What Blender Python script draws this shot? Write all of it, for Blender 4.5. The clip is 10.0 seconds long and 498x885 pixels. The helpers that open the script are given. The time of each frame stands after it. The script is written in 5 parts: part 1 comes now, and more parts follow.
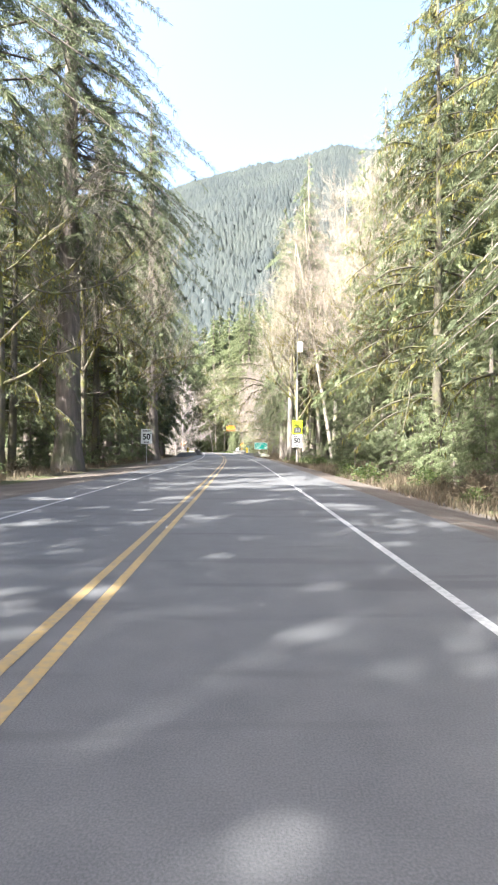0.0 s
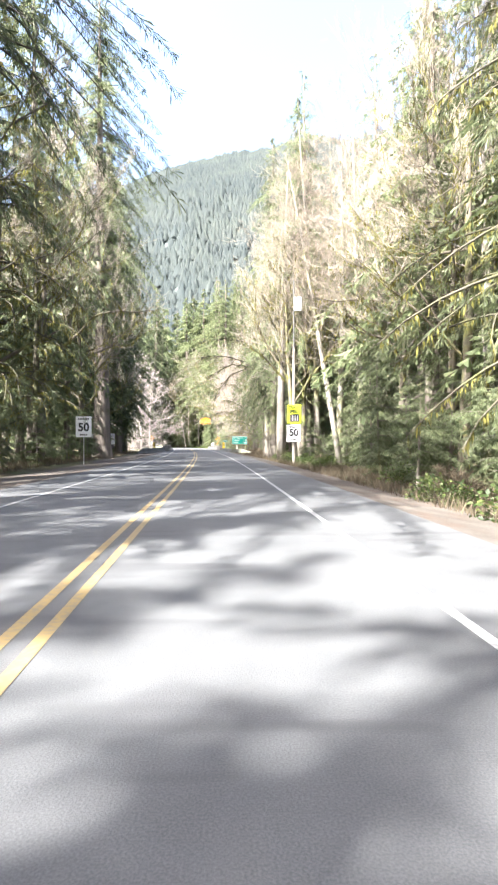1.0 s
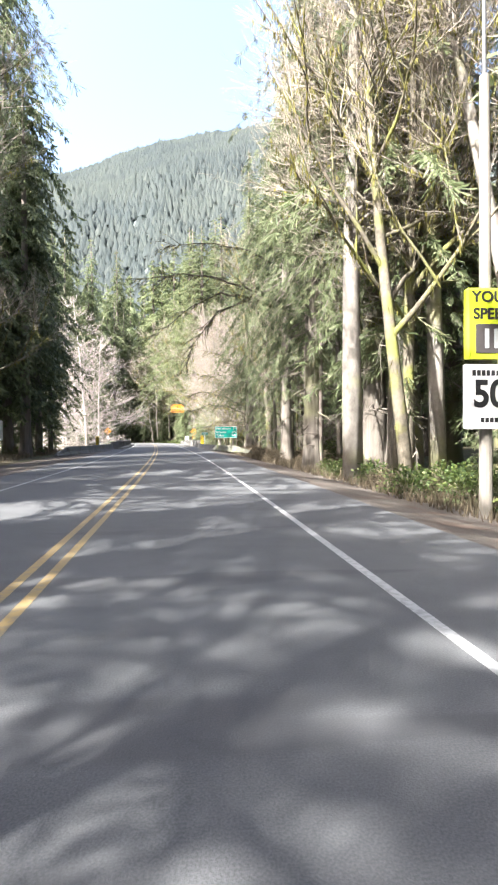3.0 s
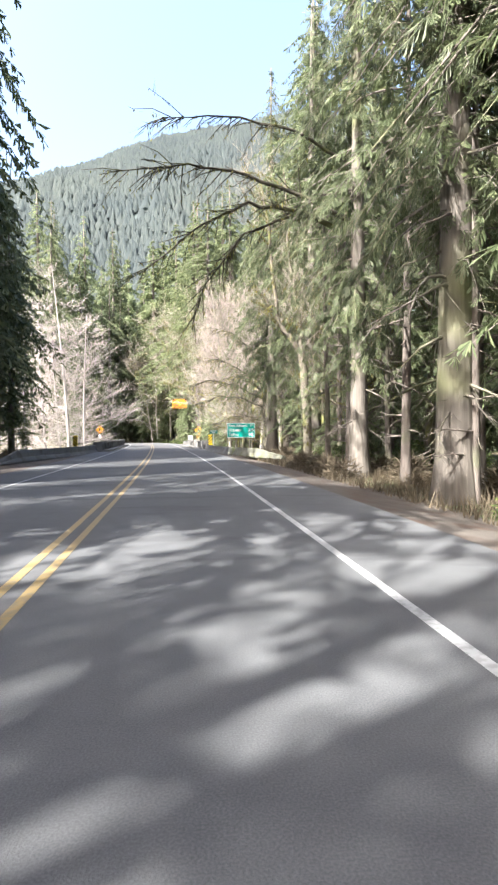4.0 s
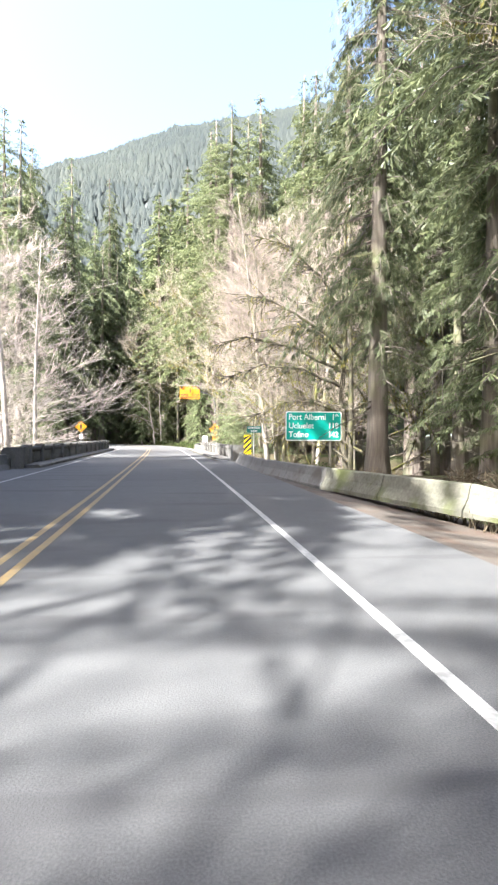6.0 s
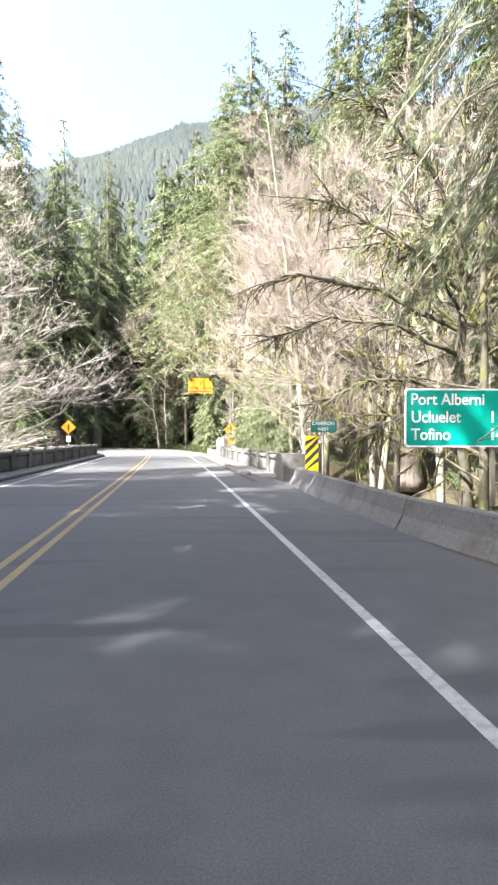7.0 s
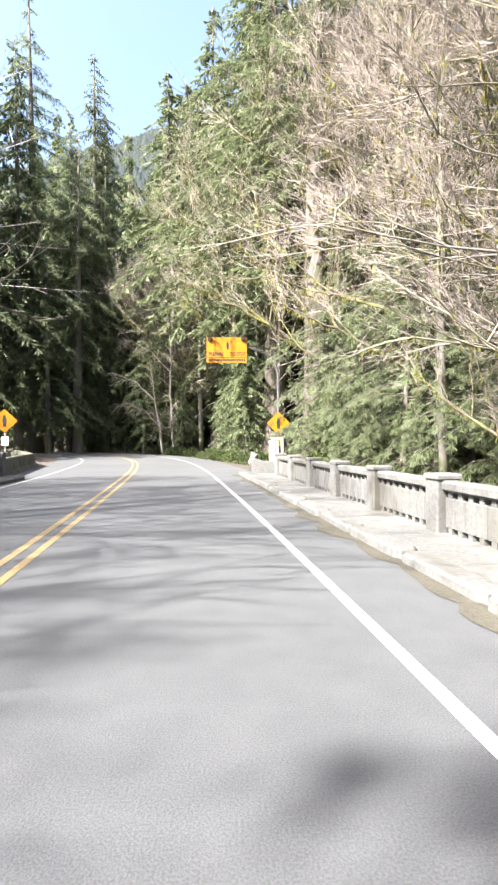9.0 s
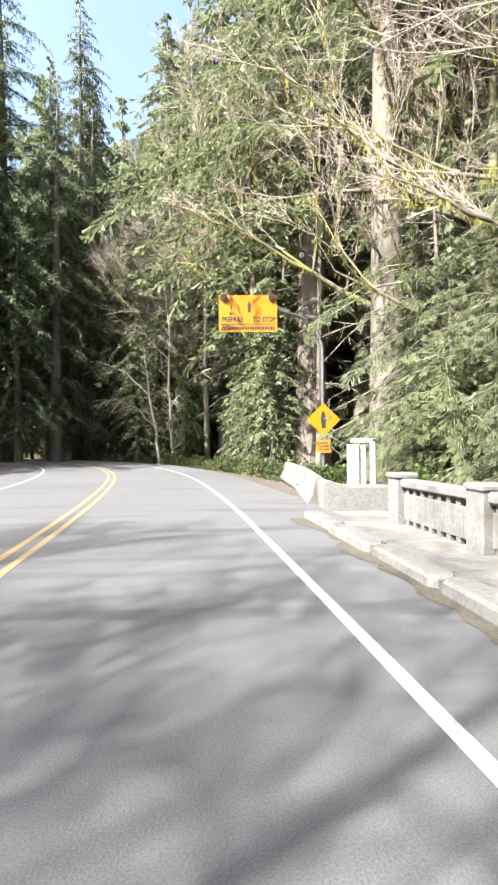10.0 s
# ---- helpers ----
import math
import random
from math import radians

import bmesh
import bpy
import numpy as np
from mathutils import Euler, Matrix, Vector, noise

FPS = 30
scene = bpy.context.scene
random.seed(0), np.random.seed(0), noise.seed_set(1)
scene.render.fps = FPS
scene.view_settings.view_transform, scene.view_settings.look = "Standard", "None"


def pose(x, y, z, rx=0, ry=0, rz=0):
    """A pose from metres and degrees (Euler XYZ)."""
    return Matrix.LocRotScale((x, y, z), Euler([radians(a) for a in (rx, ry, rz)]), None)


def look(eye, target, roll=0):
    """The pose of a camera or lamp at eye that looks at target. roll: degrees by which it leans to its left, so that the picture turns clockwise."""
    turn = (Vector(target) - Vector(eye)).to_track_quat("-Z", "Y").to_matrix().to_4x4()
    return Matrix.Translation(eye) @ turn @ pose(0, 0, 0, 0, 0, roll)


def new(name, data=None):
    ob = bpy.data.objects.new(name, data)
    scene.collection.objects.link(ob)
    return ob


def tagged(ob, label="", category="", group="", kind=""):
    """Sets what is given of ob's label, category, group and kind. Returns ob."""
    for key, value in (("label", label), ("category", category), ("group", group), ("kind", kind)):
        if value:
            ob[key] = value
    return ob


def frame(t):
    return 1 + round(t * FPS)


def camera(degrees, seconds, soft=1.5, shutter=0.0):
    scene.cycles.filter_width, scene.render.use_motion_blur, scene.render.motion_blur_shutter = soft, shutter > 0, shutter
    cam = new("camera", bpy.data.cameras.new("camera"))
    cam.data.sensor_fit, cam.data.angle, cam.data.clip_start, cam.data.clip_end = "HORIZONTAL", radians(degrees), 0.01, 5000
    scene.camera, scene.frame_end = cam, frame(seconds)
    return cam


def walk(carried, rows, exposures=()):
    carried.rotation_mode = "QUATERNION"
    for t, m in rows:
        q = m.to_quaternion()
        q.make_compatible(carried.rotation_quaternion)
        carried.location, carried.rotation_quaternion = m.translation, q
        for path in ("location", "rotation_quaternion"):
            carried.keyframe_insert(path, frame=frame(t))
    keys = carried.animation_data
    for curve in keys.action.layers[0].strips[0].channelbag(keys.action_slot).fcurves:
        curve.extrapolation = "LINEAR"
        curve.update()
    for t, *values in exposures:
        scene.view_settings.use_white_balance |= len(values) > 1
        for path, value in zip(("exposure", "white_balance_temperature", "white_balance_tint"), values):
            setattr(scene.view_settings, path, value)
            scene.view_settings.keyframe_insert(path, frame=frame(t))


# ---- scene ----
cam = camera(50.0, 10.0, soft=2.3)
# seconds, x, y, z, yaw, pitch, roll
ROWS = [
    (0.0, 0.0, 0.0, 1.373, 0.648, 0.643, -0.082),
    (0.5, -0.24, 8.044, 1.440, 0.435, 0.515, -0.341),
    (1.0, -0.422, 15.871, 1.390, -1.959, 0.076, 0.011),
    (1.5, -0.619, 23.564, 1.401, -3.722, -0.064, -0.152),
    (2.0, -0.831, 31.338, 1.412, -4.794, -0.447, 0.07),
    (2.5, -1.068, 39.288, 1.401, -5.076, -0.491, 0.647),
    (2.7, -1.172, 42.464, 1.398, -4.89, -0.577, 0.631),
    (3.8, -1.909, 59.008, 1.394, -4.397, -0.723, 0.369),
    (4.0, -2.042, 61.841, 1.39, -4.381, -0.732, 0.44),
    (4.5, -2.356, 68.713, 1.351, -4.329, -0.812, 0.209),
    (5.0, -2.675, 75.502, 1.376, -4.161, -0.659, -0.325),
    (5.5, -3.065, 82.104, 1.353, -3.843, -0.652, -0.257),
    (6.8, -4.322, 99.225, 1.418, -2.705, -0.368, -0.155),
    (7.0, -4.551, 101.896, 1.416, -2.59, -0.37, -0.034),
    (7.5, -5.125, 108.563, 1.391, -2.332, -0.429, 0.14),
    (8.0, -5.707, 114.906, 1.364, -2.116, -0.351, 0.247),
    (8.5, -6.234, 120.991, 1.396, -1.815, -0.34, -0.034),
    (9.0, -6.78, 126.809, 1.386, -1.421, -0.265, 0.304),
    (9.5, -7.334, 132.668, 1.387, -1.399, 0.07, 0.077),
    (10.0, -7.883, 138.272, 1.365, -1.199, 0.282, 0.463),
]
walk(cam, [(t, pose(x, y, z, 90 + pitch, roll, yaw)) for t, x, y, z, yaw, pitch, roll in ROWS],
     exposures=[(0.0, 3.05, 6200, 10), (1.0, 3.2, 6200, 10), (1.5, 3.1, 6200, 10), (2.0, 2.8, 6200, 10), (2.5, 3.0, 6200, 10), (4.0, 2.8, 6200, 10), (5.5, 2.92, 6200, 10), (7.0, 3.0, 6200, 10), (7.5, 2.78, 6200, 10), (8.0, 2.65, 6200, 10), (8.5, 2.55, 6200, 10), (9.5, 2.6, 6200, 10), (10.0, 2.5, 6200, 10)])

# ---- light ----
SUN_TO = Vector((-0.63, -0.52, 0.78)).normalized()
sun = new("sun", bpy.data.lights.new("sun", "SUN"))
sun.data.energy, sun.data.angle, sun.data.color = 5.0, radians(0.53), (1.0, 0.95, 0.86)
sun.matrix_world = look(SUN_TO * 200, (0, 0, 0))
world = bpy.data.worlds.new("sky")
scene.world = world
world.use_nodes = True
wn = world.node_tree
sky = wn.nodes.new("ShaderNodeTexSky")
sky.sky_type, sky.sun_disc = "NISHITA", False
sky.sun_elevation, sky.sun_rotation = math.asin(SUN_TO.z), math.atan2(SUN_TO.x, SUN_TO.y)
sky.air_density, sky.dust_density, sky.ozone_density = 1.0, 6.5, 1.0
wn.nodes["Background"].inputs[1].default_value = 0.112
wn.links.new(sky.outputs[0], wn.nodes["Background"].inputs[0])

rng = np.random.default_rng(7)


def U(a, b):
    return float(rng.uniform(a, b))


def reseed(k):
    global rng
    rng = np.random.default_rng(k)


# ---- materials ----
def mat(name, rough=0.8, spec=0.3, metal=0.0):
    m = bpy.data.materials.new(name)
    m.use_nodes = True
    b = m.node_tree.nodes["Principled BSDF"]
    b.inputs["Roughness"].default_value = rough
    b.inputs["Specular IOR Level"].default_value = spec
    b.inputs["Metallic"].default_value = metal
    return m, m.node_tree.nodes, m.node_tree.links, b


def tex(nt, ln, kind, scale, detail=4.0, coord=None, stretch=None):
    n = nt.new(kind)
    n.inputs["Scale"].default_value = scale
    if "Detail" in n.inputs:
        n.inputs["Detail"].default_value = detail
    c = nt.new("ShaderNodeNewGeometry").outputs["Position"] if coord is None else coord
    if stretch:
        mp = nt.new("ShaderNodeMapping")
        mp.inputs["Scale"].default_value = stretch
        ln.new(c, mp.inputs["Vector"])
        c = mp.outputs[0]
    ln.new(c, n.inputs["Vector"])
    return n


def ramp(nt, ln, fac, stops):
    r = nt.new("ShaderNodeValToRGB")
    el = r.color_ramp.elements
    while len(el) < len(stops):
        el.new(0.5)
    for e, (p, c) in zip(el, stops):
        e.position, e.color = p, (*c, 1)
    ln.new(fac, r.inputs[0])
    return r.outputs[0]


def mix(nt, ln, fac, a, b, mode="MIX"):
    m = nt.new("ShaderNodeMix")
    m.data_type, m.blend_type = "RGBA", mode
    for sock, v in ((m.inputs[0], fac), (m.inputs[6], a), (m.inputs[7], b)):
        if hasattr(v, "is_linked"):
            ln.new(v, sock)
        elif isinstance(v, tuple):
            sock.default_value = (*v, 1)
        else:
            sock.default_value = v
    return m.outputs[2]


def bump(nt, ln, b, height, strength, dist=0.02):
    n = nt.new("ShaderNodeBump")
    n.inputs["Strength"].default_value, n.inputs["Distance"].default_value = strength, dist
    ln.new(height, n.inputs["Height"])
    ln.new(n.outputs[0], b.inputs["Normal"])


def two_scale(name, dark, light, big, fine, rough=0.85, spec=0.2, strength=0.4, dist=0.02, stretch=None, stain=None, metal=0.0):
    """A surface that varies at two scales, with fine relief and, if asked, stains."""
    m, nt, ln, b = mat(name, rough, spec, metal)
    n1 = tex(nt, ln, "ShaderNodeTexNoise", big, 5, stretch=stretch)
    n2 = tex(nt, ln, "ShaderNodeTexNoise", fine, 6, stretch=stretch)
    c = mix(nt, ln, 0.45, ramp(nt, ln, n1.outputs[0], [(0.3, dark), (0.72, light)]), ramp(nt, ln, n2.outputs[0], [(0.3, dark), (0.7, light)]))
    if stain:
        n3 = tex(nt, ln, "ShaderNodeTexNoise", stain[1], 5)
        c = mix(nt, ln, ramp(nt, ln, n3.outputs[0], [(0.5, (0, 0, 0)), (0.66, (1, 1, 1))]), c, stain[0])
    ln.new(c, b.inputs["Base Color"])
    bump(nt, ln, b, n2.outputs[0], strength, dist)
    return m


def leafy(name, a, b_, c_, through_=0.35, rough=0.5):
    """Foliage: colour varies from spray to spray and tree to tree, and some light passes through."""
    m, nt, ln, b = mat(name, rough, 0.25)
    isl = nt.new("ShaderNodeNewGeometry").outputs["Random Per Island"]
    obj = nt.new("ShaderNodeObjectInfo").outputs["Random"]
    n = tex(nt, ln, "ShaderNodeTexNoise", 0.35, 3)
    c = ramp(nt, ln, isl, [(0.0, a), (0.55, b_), (1.0, c_)])
    c = mix(nt, ln, n.outputs[0], mix(nt, ln, 0.5, c, a), c)
    h = nt.new("ShaderNodeHueSaturation")
    mr = nt.new("ShaderNodeMapRange")
    mr.inputs[3].default_value, mr.inputs[4].default_value = 0.7, 1.3
    ln.new(obj, mr.inputs[0])
    ln.new(mr.outputs[0], h.inputs["Value"])
    ln.new(c, h.inputs["Color"])
    ln.new(h.outputs[0], b.inputs["Base Color"])
    tr = nt.new("ShaderNodeBsdfTranslucent")
    ln.new(h.outputs[0], tr.inputs[0])
    ms = nt.new("ShaderNodeMixShader")
    ms.inputs[0].default_value = through_
    ln.new(b.outputs[0], ms.inputs[1])
    ln.new(tr.outputs[0], ms.inputs[2])
    ln.new(ms.outputs[0], nt["Material Output"].inputs[0])
    return m


def plain(name, col, rough=0.5, spec=0.4, metal=0.0, wear=0.12):
    return two_scale(name, tuple(x * (1 - wear) for x in col), tuple(min(1, x * (1 + wear)) for x in col), 1.5, 25, rough, spec, 0.05, 0.005, metal=metal)


def asphalt_material():
    m, nt, ln, b = mat("worn_asphalt", 0.8, 0.35)
    n1 = tex(nt, ln, "ShaderNodeTexNoise", 0.18, 5)
    n2 = tex(nt, ln, "ShaderNodeTexNoise", 3.0, 6)
    n3 = tex(nt, ln, "ShaderNodeTexNoise", 90, 3)
    c = ramp(nt, ln, n1.outputs[0], [(0.3, (0.054, 0.055, 0.058)), (0.7, (0.092, 0.093, 0.096))])
    c = mix(nt, ln, 0.35, c, ramp(nt, ln, n2.outputs[0], [(0.3, (0.040, 0.042, 0.046)), (0.7, (0.092, 0.093, 0.096))]))
    c = mix(nt, ln, 0.35, c, ramp(nt, ln, n3.outputs[0], [(0.35, (0.034, 0.035, 0.038)), (0.7, (0.125, 0.127, 0.13))]))
    n4 = tex(nt, ln, "ShaderNodeTexNoise", 0.9, 2, stretch=(0.25, 1.6, 1))
    c = mix(nt, ln, ramp(nt, ln, n4.outputs[0], [(0.58, (0, 0, 0)), (0.63, (0.55, 0.55, 0.55))]), c, (0.045, 0.045, 0.048))
    ln.new(c, b.inputs["Base Color"])
    bump(nt, ln, b, n3.outputs[0], 0.5, 0.006)
    return m


def line_paint(name, col):
    m, nt, ln, b = mat(name, 0.6, 0.3)
    n = tex(nt, ln, "ShaderNodeTexNoise", 14, 6)
    n2 = tex(nt, ln, "ShaderNodeTexNoise", 0.5, 3)
    c = mix(nt, ln, ramp(nt, ln, n.outputs[0], [(0.38, (0.6, 0.6, 0.6)), (0.55, (0, 0, 0))]), col, (0.12, 0.12, 0.12))
    c = mix(nt, ln, 0.3, c, ramp(nt, ln, n2.outputs[0], [(0.3, tuple(x * 0.55 for x in col)), (0.7, col)]))
    ln.new(c, b.inputs["Base Color"])
    return m


M = {}
M["asphalt"] = asphalt_material()
M["shoulder"] = two_scale("shoulder_gravel_and_needles", (0.04, 0.034, 0.03), (0.12, 0.105, 0.092), 0.7, 22, strength=0.7, dist=0.03, stain=((0.075, 0.054, 0.043), 1.3))
M["gutter"] = two_scale("damp_gutter_grit", (0.03, 0.028, 0.022), (0.10, 0.09, 0.07), 1.2, 25, strength=0.6, dist=0.02)
M["forest_floor"] = two_scale("forest_floor_litter", (0.03, 0.026, 0.017), (0.095, 0.078, 0.048), 0.35, 9, strength=0.8, dist=0.08, stain=((0.045, 0.065, 0.02), 0.5))
M["white_line"] = line_paint("white_line_paint", (0.33, 0.33, 0.33))
M["yellow_line"] = line_paint("yellow_line_paint", (0.25, 0.178, 0.075))
M["concrete"] = two_scale("weathered_concrete", (0.075, 0.074, 0.072), (0.175, 0.172, 0.166), 0.8, 18, strength=0.35, dist=0.01, stain=((0.085, 0.08, 0.07), 1.6))
M["mossy_concrete"] = two_scale("mossy_concrete", (0.06, 0.06, 0.045), (0.145, 0.142, 0.118), 1.4, 14, strength=0.5, dist=0.02, stain=((0.062, 0.07, 0.026), 1.1))
M["bark_fir"] = two_scale("furrowed_fir_bark", (0.055, 0.045, 0.04), (0.20, 0.17, 0.15), 1.2, 7, strength=1.0, dist=0.06, stretch=(1, 1, 0.13), stain=((0.085, 0.088, 0.055), 0.6))
M["bark_cedar"] = two_scale("stringy_cedar_bark", (0.060, 0.052, 0.045), (0.185, 0.163, 0.142), 1.4, 11, strength=0.8, dist=0.03, stretch=(1, 1, 0.06), stain=((0.12, 0.122, 0.065), 0.35))
M["bark_alder"] = two_scale("pale_alder_bark", (0.10, 0.09, 0.08), (0.235, 0.215, 0.195), 1.0, 9, strength=0.3, dist=0.01, stretch=(1, 1, 0.5), stain=((0.19, 0.185, 0.10), 0.45))
M["bark_pale"] = two_scale("pinkish_white_alder_bark", (0.20, 0.178, 0.165), (0.42, 0.385, 0.36), 1.0, 9, strength=0.3, dist=0.01, stretch=(1, 1, 0.5))
M["bark_mossy"] = two_scale("mossy_maple_bark", (0.05, 0.044, 0.034), (0.155, 0.135, 0.105), 0.9, 8, strength=0.9, dist=0.03, stain=((0.135, 0.137, 0.042), 0.85))
M["twig_pink"] = two_scale("reddish_alder_twigs", (0.24, 0.208, 0.194), (0.42, 0.375, 0.350), 0.5, 6, strength=0.1)
M["twig_tan"] = two_scale("tan_alder_twigs", (0.165, 0.137, 0.124), (0.31, 0.264, 0.244), 0.5, 6, strength=0.1)
M["twig_grey"] = two_scale("grey_bare_twigs", (0.175, 0.15, 0.125), (0.335, 0.292, 0.245), 0.5, 6, strength=0.1)
# mossy limbs against the sky: their shade is put into a darker bark colour
M["bark_backlit"] = two_scale("backlit_dark_limbs", (0.035, 0.032, 0.026), (0.10, 0.09, 0.065), 1.0, 9, strength=0.5, dist=0.02, stain=((0.075, 0.078, 0.03), 1.2))
M["needle_fir"] = leafy("fir_needles", (0.060, 0.076, 0.036), (0.120, 0.142, 0.068), (0.198, 0.214, 0.112), 0.45)
M["needle_cedar"] = leafy("cedar_fronds", (0.070, 0.092, 0.044), (0.136, 0.162, 0.084), (0.220, 0.238, 0.132), 0.5)
M["moss"] = leafy("hanging_moss", (0.085, 0.080, 0.022), (0.165, 0.152, 0.038), (0.25, 0.225, 0.07), 0.45, 0.9)
M["shrub"] = leafy("evergreen_shrub_leaves", (0.03, 0.05, 0.015), (0.07, 0.10, 0.03), (0.15, 0.17, 0.05), 0.4)
M["dry_grass"] = leafy("dry_winter_grass", (0.055, 0.044, 0.030), (0.105, 0.083, 0.057), (0.175, 0.142, 0.098), 0.35, 0.8)
def hazed_wood_material():
    """Conifers seen from afar, haze in their colour: groves and single trees differ."""
    m, nt, ln, b = mat("hazed_conifers", 0.7, 0.1)
    isl = nt.new("ShaderNodeNewGeometry").outputs["Random Per Island"]
    grove = tex(nt, ln, "ShaderNodeTexNoise", 0.012, 5)
    # pale blue-grey lift in these colours stands for distance haze
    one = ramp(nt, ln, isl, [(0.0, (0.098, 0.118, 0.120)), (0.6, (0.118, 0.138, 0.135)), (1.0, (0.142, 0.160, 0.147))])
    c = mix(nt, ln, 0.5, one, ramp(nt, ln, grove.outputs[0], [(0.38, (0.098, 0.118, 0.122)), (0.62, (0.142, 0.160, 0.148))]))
    ln.new(c, b.inputs["Base Color"])
    tr = nt.new("ShaderNodeBsdfTranslucent")
    ln.new(c, tr.inputs[0])
    ms = nt.new("ShaderNodeMixShader")
    ms.inputs[0].default_value = 0.72
    ln.new(b.outputs[0], ms.inputs[1])
    ln.new(tr.outputs[0], ms.inputs[2])
    ln.new(ms.outputs[0], nt["Material Output"].inputs[0])
    return m


M["hazed_needles"] = hazed_wood_material()
# hill ground painted in the same hazy blue-grey to soften its contrast
M["hazed_ground"] = two_scale("hazed_hill_ground", (0.098, 0.118, 0.117), (0.122, 0.142, 0.137), 0.02, 0.15, strength=0.2)
M["steel"] = plain("galvanised_steel", (0.42, 0.43, 0.44), 0.45, 0.5, 0.7)
M["pale_metal"] = plain("pale_painted_metal", (0.45, 0.45, 0.44), 0.5, wear=0.1)
M["dark_steel"] = plain("dull_dark_steel", (0.11, 0.11, 0.115), 0.5, 0.5, 0.6)
M["grey_sign"] = plain("grey_sign_back", (0.36, 0.37, 0.38), 0.5, 0.4, 0.3)
M["sign_white"] = plain("white_sign_face", (0.80, 0.80, 0.80), 0.4, wear=0.04)
M["sign_black"] = plain("black_sign_print", (0.015, 0.015, 0.016), 0.5)
M["joint"] = two_scale("joint_filler", (0.05, 0.05, 0.05), (0.085, 0.083, 0.08), 3.0, 40, strength=0.3)
M["sign_yellow"] = plain("amber_sign_face", (0.31, 0.128, 0.002), 0.4, wear=0.05)
M["sign_hazard"] = plain("yellow_hazard_face", (0.55, 0.38, 0.006), 0.4, wear=0.05)
M["sign_lime"] = plain("fluorescent_yellow_green_face", (0.42, 0.50, 0.02), 0.4, wear=0.04)
M["sign_green"] = plain("green_guide_sign_face", (0.004, 0.33, 0.265), 0.4, wear=0.05)
M["sign_dark_green"] = plain("faded_dark_green_face", (0.012, 0.085, 0.07), 0.5, wear=0.1)
M["display"] = plain("dark_led_panel", (0.045, 0.04, 0.04), 0.3, wear=0.2)
M["lamp_red"] = plain("dark_amber_lens", (0.045, 0.012, 0.006), 0.3)
M["wood_post"] = two_scale("pale_timber_post", (0.11, 0.10, 0.085), (0.22, 0.20, 0.175), 1.5, 16, strength=0.3, stretch=(1, 1, 0.15))


